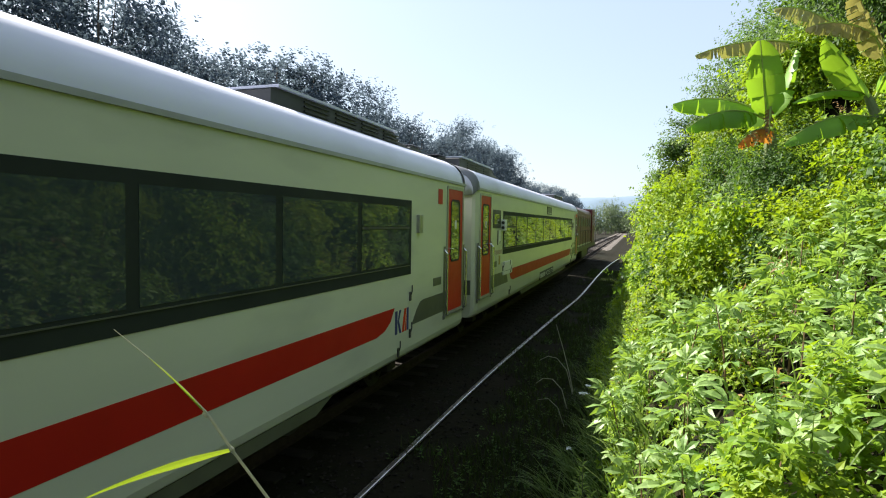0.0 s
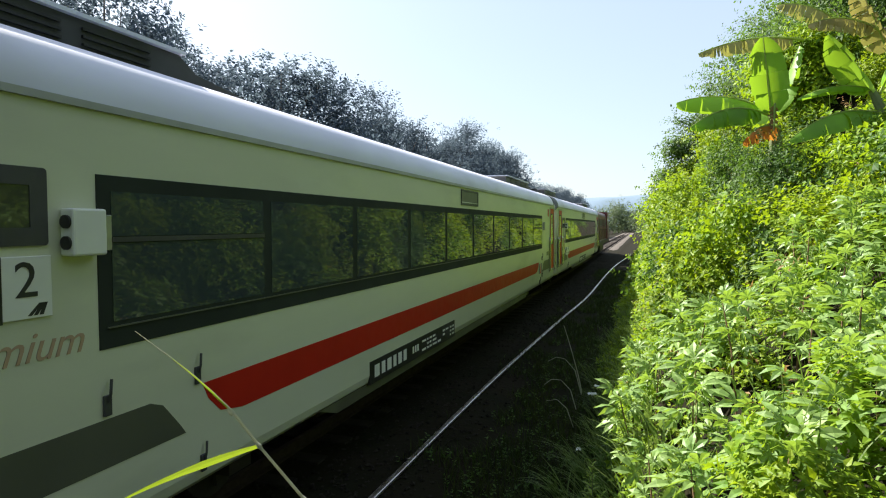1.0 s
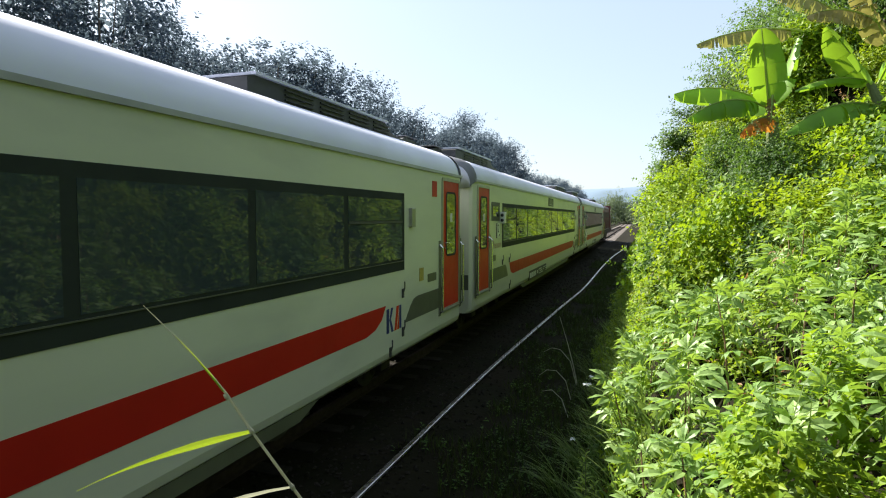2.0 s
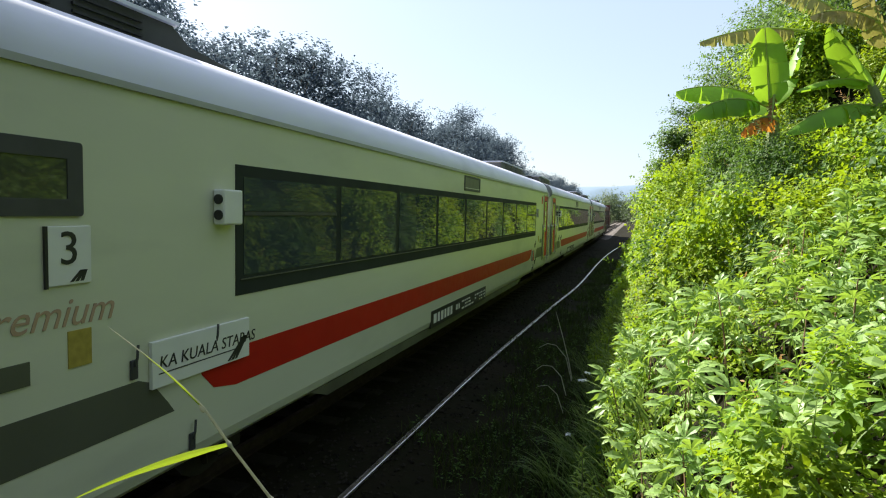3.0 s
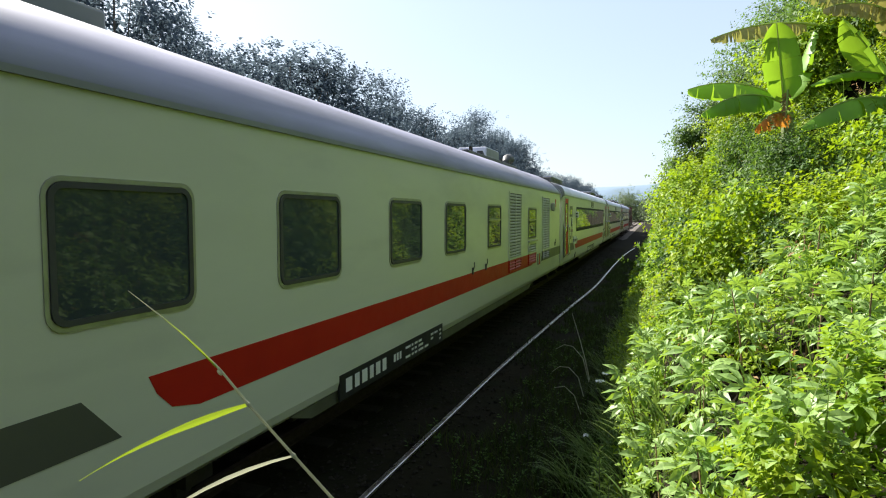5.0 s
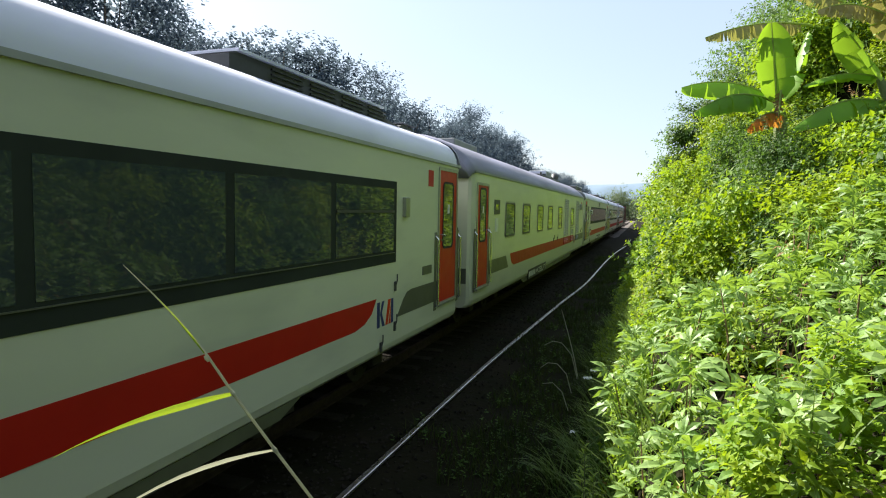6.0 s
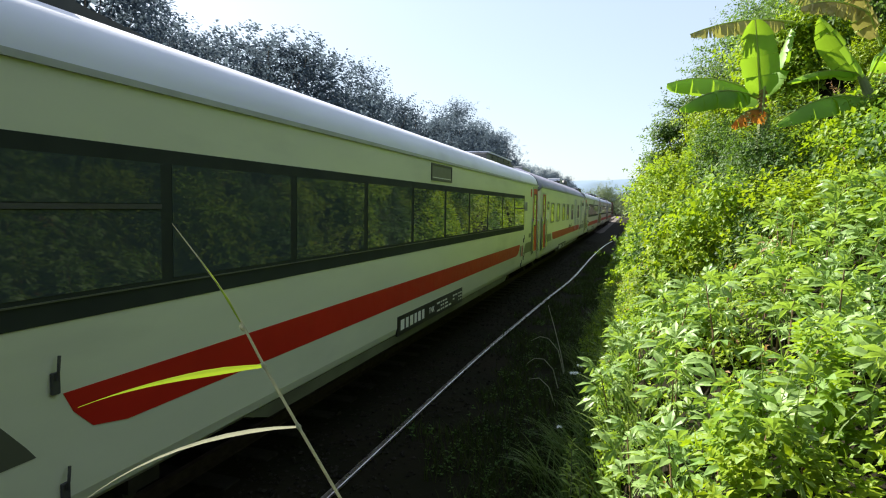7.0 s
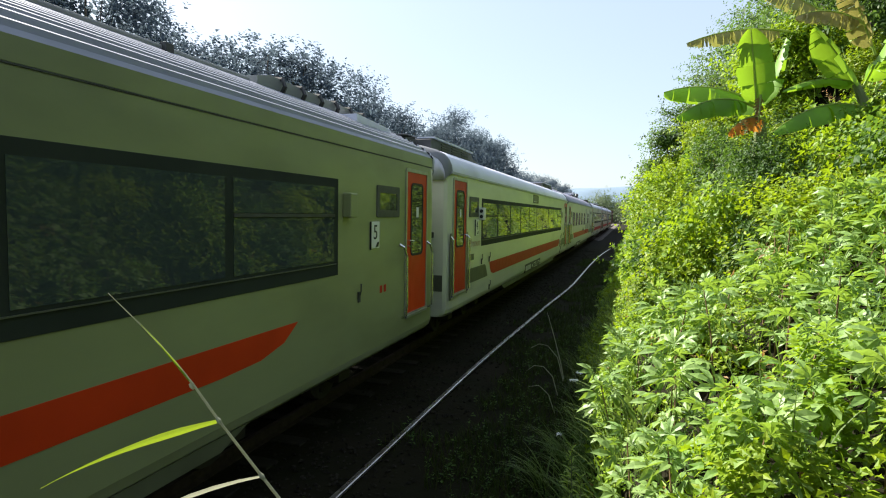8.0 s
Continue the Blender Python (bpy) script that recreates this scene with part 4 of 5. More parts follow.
def scatter(name, P, T, N, size, verts, faces, material, parent=None, label=""):
    """Many small leaves in one mesh: at P, pointing along T, their upper face towards N."""
    T = unit(T)
    N = unit(N - T * (N * T).sum(1, keepdims=True))
    B = np.cross(T, N)
    V = (P[:, None] + size[:, None, None] * (verts[None, :, 0:1] * B[:, None] + verts[None, :, 1:2] * T[:, None] + verts[None, :, 2:3] * N[:, None])).reshape(-1, 3)
    F = (faces[None] + (np.arange(len(P)) * len(verts))[:, None, None]).reshape(-1, faces.shape[1])
    return raw(name, V, F, material, parent, label)


def sprigs(C, A, rng, leaves, reach, size, spread=0.9):
    """Leaves set spirally along short shoots that start at C and grow along A."""
    n = len(C)
    A = unit(A)
    ref = unit(np.cross(A, rng.normal(size=(n, 3))))
    ref2 = np.cross(A, ref)
    Ps, Ts, Ns, Ss = [], [], [], []
    turn = rng.uniform(0, 6.28, n)
    for j in range(leaves):
        a = turn + 2.4 * j
        out = ref * np.cos(a)[:, None] + ref2 * np.sin(a)[:, None]
        f = (j + 0.5) / leaves
        Ps.append(C + A * (reach * f)[:, None] if not np.isscalar(reach) else C + A * (reach * f))
        Ts.append(out * spread + A * (0.25 + 0.5 * f) + np.array([0, 0, -0.15]))
        Ns.append(A + rng.normal(size=(n, 3)) * 0.25 + np.array([0, 0, 0.3]))
        Ss.append(size * rng.uniform(0.5, 1.4, n) * (1.1 - 0.4 * f))
    return np.concatenate(Ps), np.concatenate(Ts), np.concatenate(Ns), np.concatenate(Ss)


def bank_points(rng, n, y0, y1, w0, w1, bias=1.0):
    pts, nrm = [], []
    while len(pts) < n:
        y = y0 + (y1 - y0) * rng.random() ** bias
        s = w0 + (w1 - w0) * rng.random()
        x = edge_x(y) + s
        e = 0.12
        z = plant_top(x, y) + lumps(x, y) * smooth(s / 0.8)
        zx = plant_top(x + e, y) + lumps(x + e, y) - plant_top(x - e, y) - lumps(x - e, y)
        zy = plant_top(x, y + e) + lumps(x, y + e) - plant_top(x, y - e) - lumps(x, y - e)
        g = Vector((-zx / (2 * e), -zy / (2 * e), 1.0)).normalized()
        # steeper ground carries more shoots for the same plan area
        if rng.random() > 0.42 / max(g.z, 0.2) * 1.0 and g.z > 0.42:
            continue
        pts.append((x, y, z))
        nrm.append(g)
    return np.array(pts), np.array([tuple(v) for v in nrm])


def kind_at(P, k):
    return np.array([noise.noise(Vector((p[0] * 0.75 + 10 * k, p[1] * 0.6, p[2] * 0.5))) for p in P])


def low_plants():
    rng = np.random.default_rng(11)
    spec = (("near", 8600, 1.9, 7.5, 0.02, 4.4, 0.070, 8, 0.16), ("middle", 15000, 7.0, 17.0, 0.1, 5.2, 0.098, 7, 0.20), ("far", 12000, 16.0, 60.0, 0.25, 5.2, 0.175, 6, 0.34))
    for zone, n, y0, y1, w0, w1, size, leaves, reach in spec:
        P, G = bank_points(rng, n, y0, y1, w0, w1, 1.35 if zone == "far" else 1.0)
        P[:, 2] -= np.abs(rng.normal(size=n)) * 0.14 + 0.06
        A = G * 0.8 + np.array([-0.12, -0.05, 0.55]) + rng.normal(size=(n, 3)) * 0.45
        # hollows between the plants
        gap = np.array([noise.noise(Vector((p[0] * 2.6, p[1] * 2.4, p[2] * 2.6))) for p in P])
        keep = gap > (0.0 if zone != "far" else -0.6)
        P, A = P[keep], A[keep]
        a, b = kind_at(P, 0), kind_at(P, 1)
        b = b + 0.08 * np.clip((P[:, 2] - 1.7) / 0.9, 0, 1) * (P[:, 1] < 17)
        a = a - 0.08 * np.clip((P[:, 2] - 1.7) / 0.9, 0, 1) * (P[:, 1] < 17)
        # darker narrow leaves at the bank's foot: duller growth plus painted shade
        foot = np.clip(1.6 - (P[:, 0] - np.array([edge_x(v) for v in P[:, 1]])) / 0.35, 0, 1) * (P[:, 1] < 9.5)
        a, b = a - foot, b + foot
        kinds = {"broadleaf_weeds": (a <= 0.17) & (b < 0.17), "yellow_green_vines": a > 0.17, "dark_shrubby_weeds": (a <= 0.17) & (b >= 0.17)}
        for nm, mask in kinds.items():
            if mask.sum() < 5:
                continue
            mat = {"broadleaf_weeds": M_WEED, "yellow_green_vines": M_VINE, "dark_shrubby_weeds": M_SHRUB}[nm]
            k = 0.85 if nm == "yellow_green_vines" else 1.1 if nm == "broadleaf_weeds" else 1.15
            p, t, m, s = sprigs(P[mask], A[mask], rng, leaves + (2 if nm == "yellow_green_vines" else 0), reach, size * k)
            ob = scatter(nm, p, t, m, s, LANCE_V if nm == "dark_shrubby_weeds" else OVATE_V, OVATE_F, mat)
            words = {"broadleaf_weeds": "dense sunlit green broadleaf weeds covering the bank", "yellow_green_vines": "bright yellow-green creeping vines over the bank",
                     "dark_shrubby_weeds": "darker narrow-leaved shrubby weeds on the bank"}[nm]
            tagged(ob, words, "weeds", kind="stuff")
    # the same cover added unseen beside and behind the camera, for green bounce
    P, G = bank_points(rng, 2600, -16.0, 0.9, 0.2, 5.0)
    far_off = (np.abs(P[:, 0]) > 0.75) | (np.abs(P[:, 1]) > 1.5)
    P, G = P[far_off], G[far_off]
    p, t, m, s = sprigs(P - np.array([0, 0, 0.1]), G + rng.normal(size=(len(P), 3)) * 0.4, rng, 6, 0.25, 0.17)
    tagged(scatter("broadleaf_weeds", p, t, m, s, OVATE_V, OVATE_F, M_WEED), "unseen broadleaf weeds further along the bank, added for green bounce", "weeds", kind="stuff")
    # withered shoots here and there
    P, G = bank_points(rng, 90, 2.5, 14.0, 0.2, 4.0)
    p, t, m, s = sprigs(P, G + rng.normal(size=(90, 3)) * 0.5, rng, 7, 0.16, 0.07)
    tagged(scatter("withered_weeds", p, t, m, s, LANCE_V, OVATE_F, M_DRY), "withered brown shoots among the weeds", "weeds", kind="stuff")


low_plants()


def blades(name, roots, dirs, length, width, lean, material, label, segs=4):
    """Curved tapering grass blades, one mesh."""
    n = len(roots)
    V = np.zeros((n, 2 * segs + 1, 3))
    side = unit(np.stack([-dirs[:, 1], dirs[:, 0], np.zeros(n)], 1))
    for k in range(segs + 1):
        f = k / segs
        up = f - 0.42 * lean * f ** 2.2
        c = roots + dirs * (lean * f ** 1.7 * length)[:, None] + np.array([0, 0, 1.0]) * (up * length)[:, None]
        w = (width * (1 - f) ** 0.7)[:, None]
        if k < segs:
            V[:, 2 * k], V[:, 2 * k + 1] = c - side * w, c + side * w
        else:
            V[:, 2 * segs] = c
    F = [(2 * k, 2 * k + 1, 2 * k + 3) for k in range(segs - 1)] + [(2 * k, 2 * k + 3, 2 * k + 2) for k in range(segs - 1)] + [(2 * segs - 2, 2 * segs - 1, 2 * segs)]
    F = (np.array(F)[None] + (np.arange(n) * (2 * segs + 1))[:, None, None]).reshape(-1, 3)
    return tagged(raw(name, V.reshape(-1, 3), F, material), label, "grass", kind="stuff")


def grasses():
    rng = np.random.default_rng(21)
    roots, n = [], 0
    while n < 26000:
        y = 2.5 + 34 * rng.random() ** 1.6
        x = -2.55 + (edge_x(y) + 0.25 + 2.55) * rng.random() ** 0.8
        d = noise.noise(Vector((x * 1.6, y * 0.9, 5))) + 0.35 * (x + 1.6)
        if d < -0.30 + 0.3 * rng.random():
            continue
        roots.append((x, y, ground_z(x, y) - 0.01))
        n += 1
    R = np.array(roots)
    a = rng.uniform(0, 6.28, n)
    D = np.stack([np.cos(a), np.sin(a), 0 * a], 1)
    blades("verge_grass", R, D, rng.uniform(0.07, 0.26, n), rng.uniform(0.003, 0.007, n), rng.uniform(0.2, 0.9, n), M_GRASS, "short grass growing beside the rail, darkened for the train's shade", 3)
    # low broad weeds in the verge
    m = 1500
    pick = rng.integers(0, n, m)
    C = R[pick] + rng.normal(size=(m, 3)) * np.array([0.1, 0.1, 0])
    p, t, nn, s = sprigs(C, np.tile([0, 0, 1.0], (m, 1)) + rng.normal(size=(m, 3)) * 0.3, rng, 6, 0.10, 0.05)
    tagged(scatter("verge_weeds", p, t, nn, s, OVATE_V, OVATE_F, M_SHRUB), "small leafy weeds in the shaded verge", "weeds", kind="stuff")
    # long arching blades at the foot of the bank
    k = 1700
    y = 4.0 + 14 * rng.random(k) ** 1.2
    tuft = np.array([noise.noise(Vector((0, v * 1.7, 9))) for v in y])
    y = y[tuft > -0.2]
    k = len(y)
    x = np.array([edge_x(v) for v in y]) + 0.12 + 0.6 * rng.random(k)
    R = np.stack([x, y, [ground_z(u, v) + max(0.0, min(0.5, (u - edge_x(v)) * 0.9)) - 0.05 for u, v in zip(x, y)]], 1)
    a = rng.normal(3.6, 1.1, k)
    D = np.stack([np.cos(a), np.sin(a), 0 * a], 1)
    blades("arching_grass", R, D, rng.uniform(0.2, 0.48, k), rng.uniform(0.006, 0.014, k), rng.uniform(0.5, 1.0, k), M_REED, "long pale green arching grass at the foot of the bank", 6)
    # longer tufts that lean out over the ditch
    k = 330
    tuft = rng.integers(0, 22, k)
    ty = np.sort(5.4 + 5.4 * rng.random(22))[tuft]
    y = ty + rng.normal(size=k) * 0.07
    x = np.array([edge_x(v) for v in ty]) + 0.06 + 0.10 * np.sin(ty * 5.3) + rng.normal(size=k) * 0.06
    R = np.stack([x, y, [ground_z(u, v) - 0.03 for u, v in zip(x, y)]], 1)
    a = rng.normal(3.3, 0.75, k)
    D = np.stack([np.cos(a), np.sin(a), 0 * a], 1)
    blades("leaning_grass", R, D, rng.uniform(0.3, 0.6, k), rng.uniform(0.005, 0.011, k), rng.uniform(0.45, 1.0, k), M_REED, "long grass tufts leaning over the ditch", 7)
    # fine upright grass through the weeds
    P, G = bank_points(rng, 3600, 2.4, 16.0, 0.1, 3.6)
    a = rng.uniform(0, 6.28, len(P))
    D = np.stack([np.cos(a), np.sin(a), 0 * a], 1)
    blades("bank_grass", P - np.array([0, 0, 0.2]), D, rng.uniform(0.3, 0.6, len(P)), rng.uniform(0.003, 0.007, len(P)), rng.uniform(0.2, 1.0, len(P)), M_REED, "fine grass growing up through the weeds", 5)


grasses()


def cassava_leaf_mesh(name, seed, droop):
    """One palmate leaf on a thin stalk: seven pointed lobes folded along their ribs; the stalk runs along +y."""
    rng = random.Random(seed)
    bm = bmesh.new()
    tube([(0, 0, 0), (0, 0.5, 0.06), (0, 1.0, 0.0)], [0.016, 0.014, 0.012], 4, bm)
    for k in range(7):
        a = radians(90 + (k - 3) * 43 + rng.uniform(-5, 5))
        L = (1.15, 1.1, 0.95, 0.62)[abs(k - 3)] * rng.uniform(0.9, 1.05)
        d = Vector((math.cos(a), math.sin(a), 0))
        s = Vector((-d.y, d.x, 0))
        o = Vector((0, 1.0, 0))
        dr = droop * rng.uniform(0.7, 1.3)
        def at(f, w, lift):
            return bm.verts.new(o + d * (L * f) + s * (w * L) + Vector((0, 0, lift + 0.10 * math.sin(f * 3.0) - dr * f * f)))
        c0, c1, c2, c3 = at(0, 0, 0), at(0.35, 0, -0.02), at(0.68, 0, -0.02), at(1.0, 0, 0)
        l1, l2 = at(0.35, 0.115, 0.03), at(0.66, 0.195, 0.03)
        r1, r2 = at(0.35, -0.115, 0.03), at(0.66, -0.195, 0.03)
        for q in ((c0, c1, l1), (l1, c1, c2, l2), (l2, c2, c3), (c0, r1, c1), (c1, r1, r2, c2), (c2, r2, c3)):
            bm.faces.new(q)
    me = bpy.data.meshes.new(name)
    bm.to_mesh(me)
    bm.free()
    me.materials.append(M_CASSAVA)
    return me


def cassava():
    meshes = [cassava_leaf_mesh("leaf", 31 + k, d) for k, d in enumerate((0.25, 0.45, 0.7, 0.35))]
    rng = random.Random(8)
    spots = []
    tries = 0
    while len(spots) < 50 and tries < 6000:
        tries += 1
        y = 2.75 + 3.5 * rng.random() ** 1.1
        x = edge_x(y) + 0.55 + 2.6 * rng.random()
        if x > 0.44 * y + 0.5 or (abs(x) < 0.5 and y < 1.9):
            continue
        if min([math.hypot(x - a, y - b) for a, b in spots] or [9]) < 0.26:
            continue
        spots.append((x, y))
    for x, y in spots:
        z0 = plant_top(x, y) - 0.35
        h = rng.uniform(0.46, 0.70)
        p = thing("cassava_plant", "leafy green cassava plant with palmate leaves on the bank", "plant", pose(x, y, z0, 0, 0, rng.uniform(0, 360)), "cassava plants on the bank")
        lx, ly = rng.uniform(-0.1, 0.1), rng.uniform(-0.1, 0.1)
        part("stem", tube([(0, 0, -0.15), (lx * 0.4, ly * 0.4, h * 0.5), (lx, ly, h)], [0.009, 0.007, 0.004], 5), M_STEM_RED, p)
        n = rng.randint(13, 18)
        for k in range(n):
            f = k / (n - 1)
            zc = h * (0.22 + 0.78 * f)
            leaf = new("leaf", rng.choice(meshes))
            leaf.parent = p
            sc = rng.uniform(0.085, 0.140) * (1.0 - 0.35 * max(0, f - 0.75) / 0.25)
            m = pose(lx * f, ly * f, zc, 0, 0, 137.5 * k + rng.uniform(-15, 15)) @ pose(0, 0, 0, 12 + 45 * f + rng.uniform(-10, 10), rng.uniform(-20, 20), 0)
            leaf.matrix_basis = m @ Matrix.Diagonal((sc, sc * 1.05, sc, 1))


cassava()


def banana_leaf(base, tip, sag, width, material, parent, seed, tear=0.25, hang=0.5, label=""):
    """A long leaf with a thick rib; its two halves hang from the rib and are split into strips by tears."""
    rng = random.Random(seed)
    a, b = Vector(base), Vector(tip)
    n = 26 if tear >= 0.4 else 16
    def rib(f):
        return a.lerp(b, f) + Vector((0, 0, sag * 4 * f * (1 - f)))
    axis = (b - a).normalized()
    side = axis.cross(Vector((0, 0, 1)))
    side = (side if side.length > 0.25 else axis.cross(Vector((0, 1, 0)))).normalized()
    down = side.cross(axis).normalized()
    if down.z > 0:
        down = -down
    bm = bmesh.new()
    for sg in (-1, 1):
        k = 0
        while k < n:
            run = rng.choice((1, 1, 2, 3)) if rng.random() < tear * 2 else 4
            e = min(n, k + run)
            dr = hang + rng.uniform(-0.12, 0.25) * (1 + 2 * tear)
            prev = None
            gap = 0.12 if rng.random() < tear else 0.0
            for j in range(k, e + 1):
                f = 0.10 + 0.90 * (j / n)
                ff = f + (gap * 0.25 / n * 4 if j == k else 0)
                w = width * min(1.0, max(0.02, (ff - 0.06) / 0.16)) ** 0.6 * max(0.004, 1 - max(0.0, (ff - 0.4) / 0.62) ** 2.6) ** 0.7
                o = side * sg * math.cos(dr) + down * math.sin(dr)
                c = rib(f)
                row = [c + o * 0.006, c + o * w * 0.5 - down * w * 0.06, c + (side * sg * math.cos(dr + 0.25) + down * math.sin(dr + 0.25)) * w * (1 - gap * rng.random())]
                pinch = tear * 0.45 * (b - a).length / n * (1 if j == k else -1 if j == e else 0)
                row[1] += axis * pinch * 0.5
                row[2] += axis * pinch + down * rng.uniform(0, 0.05) * tear
                row = [bm.verts.new(v) for v in row]
                if prev:
                    for i in range(2):
                        bm.faces.new((prev[i], prev[i + 1], row[i + 1], row[i]))
                prev = row
            k = e
    ob = part("leaf", bm, material, parent, label, smooth=True)
    pts = [rib(k / 8) for k in range(9)]
    part("midrib", tube(pts, [0.016 - 0.0015 * k for k in range(9)], 6), M_MIDRIB, ob)
    return ob


def bananas():
    p = thing("banana_plant", "banana plant with broad torn leaves, one dead and orange", "plant", group="banana plants on the bank")
    part("pseudostem", tube([(1.72, 8.85, 2.2), (1.70, 8.82, 3.0), (1.65, 8.75, 3.78)], [0.13, 0.11, 0.07], 10), M_STEM, p)
    leaves = (((1.58, 8.60, 3.82), (1.44, 8.45, 4.86), 0.02, 0.25, M_BANANA, 0.06, 0.15), ((1.54, 8.62, 3.96), (0.42, 8.42, 4.10), 0.13, 0.25, M_BANANA, 0.3, 0.85),
              ((1.54, 8.60, 3.90), (0.58, 8.25, 3.74), 0.16, 0.22, M_BANANA, 0.35, 0.95), ((1.95, 8.72, 4.86), (0.68, 8.48, 4.74), 0.10, 0.17, M_BANANA_TORN, 0.5, 1.15),
              ((1.68, 8.56, 3.70), (1.22, 8.42, 3.54), 0.12, 0.19, M_BANANA_DEAD, 0.45, 1.2), ((1.62, 8.75, 3.85), (1.90, 8.72, 4.78), 0.02, 0.22, M_BANANA, 0.2, 0.2),
              ((1.59, 8.46, 4.02), (1.57, 8.40, 3.66), 0.02, 0.09, M_DRY, 0.5, 0.7), ((1.70, 8.9, 3.8), (1.15, 9.6, 4.3), 0.15, 0.2, M_BANANA, 0.2, 0.5))
    for k, (a, b, sag, w, mat, tear, hang) in enumerate(leaves):
        banana_leaf(a, b, sag, w, mat, p, 40 + k, tear, hang, "dead orange-brown leaf" if mat is M_BANANA_DEAD else "")
    q = thing("banana_plant", "tall banana plant with upright yellow-green stalks and torn leaves", "plant", group="banana plants on the bank")
    part("pseudostem", tube([(2.98, 8.6, 2.6), (2.95, 8.5, 3.3), (2.78, 8.45, 3.75), (2.62, 8.42, 4.1)], [0.12, 0.10, 0.07, 0.04], 10), M_STEM, q)
    leaves = (((2.76, 8.45, 3.80), (1.68, 8.12, 3.50), 0.17, 0.24, M_BANANA, 0.2, 0.75), ((2.70, 8.43, 4.0), (2.12, 8.28, 4.78), 0.03, 0.25, M_BANANA, 0.15, 0.3),
              ((2.66, 8.45, 4.10), (1.82, 8.38, 4.04), 0.10, 0.10, M_BANANA, 0.2, 0.5), ((2.7, 8.42, 4.05), (2.95, 8.2, 4.72), 0.03, 0.22, M_BANANA, 0.2, 0.2),
              ((2.8, 8.45, 3.9), (3.5, 8.1, 4.2), 0.1, 0.22, M_BANANA, 0.3, 0.5), ((2.8, 8.45, 3.8), (2.72, 8.2, 3.18), 0.05, 0.14, M_DRY, 0.6, 1.2),
              ((2.45, 8.75, 4.95), (1.62, 8.6, 5.30), 0.12, 0.18, M_BANANA_TORN, 0.5, 0.9), ((2.75, 8.6, 4.85), (1.95, 8.5, 4.98), 0.12, 0.16, M_BANANA_TORN, 0.5, 1.0),
              ((2.85, 8.5, 4.0), (3.3, 8.9, 5.2), 0.1, 0.2, M_BANANA, 0.2, 0.4), ((2.9, 8.7, 4.5), (2.45, 8.5, 5.45), 0.05, 0.2, M_BANANA_TORN, 0.4, 0.5))
    for k, (a, b, sag, w, mat, tear, hang) in enumerate(leaves):
        banana_leaf(a, b, sag, w, mat, q, 70 + k, tear, hang)


bananas()


def tree(name, label, at, height, crown_r, crown_z0, leaves, leaf_size, material, seed, clumps=46, trunk_r=0.13, bare=False, group="", airy=1.0):
    """A tapered trunk that forks into limbs; each limb ends in clumps of leaves, with gaps between them."""
    rng = np.random.default_rng(seed)
    t = thing(name, label, "tree", pose(*at), group)
    lean = rng.normal(size=2) * 0.03 * height
    fork = crown_z0 * 0.85
    bm = tube([(0, 0, -0.4), (lean[0] * 0.3, lean[1] * 0.3, fork * 0.5), (lean[0] * 0.6, lean[1] * 0.6, fork), (lean[0], lean[1], height * 0.85)],
              [trunk_r * 1.3, trunk_r, trunk_r * 0.8, trunk_r * 0.2], 8)
    cz = (crown_z0 + height) / 2
    hz = (height - crown_z0) / 2
    C = []
    while len(C) < clumps:
        v = rng.normal(size=3)
        v /= np.linalg.norm(v)
        r = rng.uniform(0.45, 1.0) ** 0.6 * rng.uniform(0.8, 1.12)
        C.append((lean[0] + v[0] * r * crown_r, lean[1] + v[1] * r * crown_r, cz + v[2] * r * hz))
    C = np.array(C)
    for k in range(min(18, clumps)):
        c = C[k]
        z = fork + (c[2] - fork) * rng.uniform(0.05, 0.3)
        s = np.array([lean[0] * 0.6, lean[1] * 0.6, max(z, fork * 0.7)])
        mid = s + (c - s) * 0.55 + np.array([0, 0, 0.12 * hz])
        tube([tuple(s), tuple(mid), tuple(c)], [trunk_r * 0.38, trunk_r * 0.22, trunk_r * 0.06], 5, bm)
    part("trunk", bm, M_BARK, t)
    per = max(4, leaves // clumps // 5)
    sp, ax = [], []
    spread = crown_r * 0.26 * airy
    for c in C:
        o = rng.normal(size=(per, 3)) * np.array([spread, spread, spread * 0.75])
        sp.append(c + o)
        ax.append(o + (c - np.array([lean[0], lean[1], cz])) * 0.35 + np.array([0, 0, 0.25]))
    P, T, N, S_ = sprigs(np.concatenate(sp), np.concatenate(ax) + rng.normal(size=(per * clumps, 3)) * 0.2, rng, 5, leaf_size * 1.6, leaf_size)
    scatter("crown", P, T, N, S_, QUAD_V, QUAD_F, material, t)
    return t


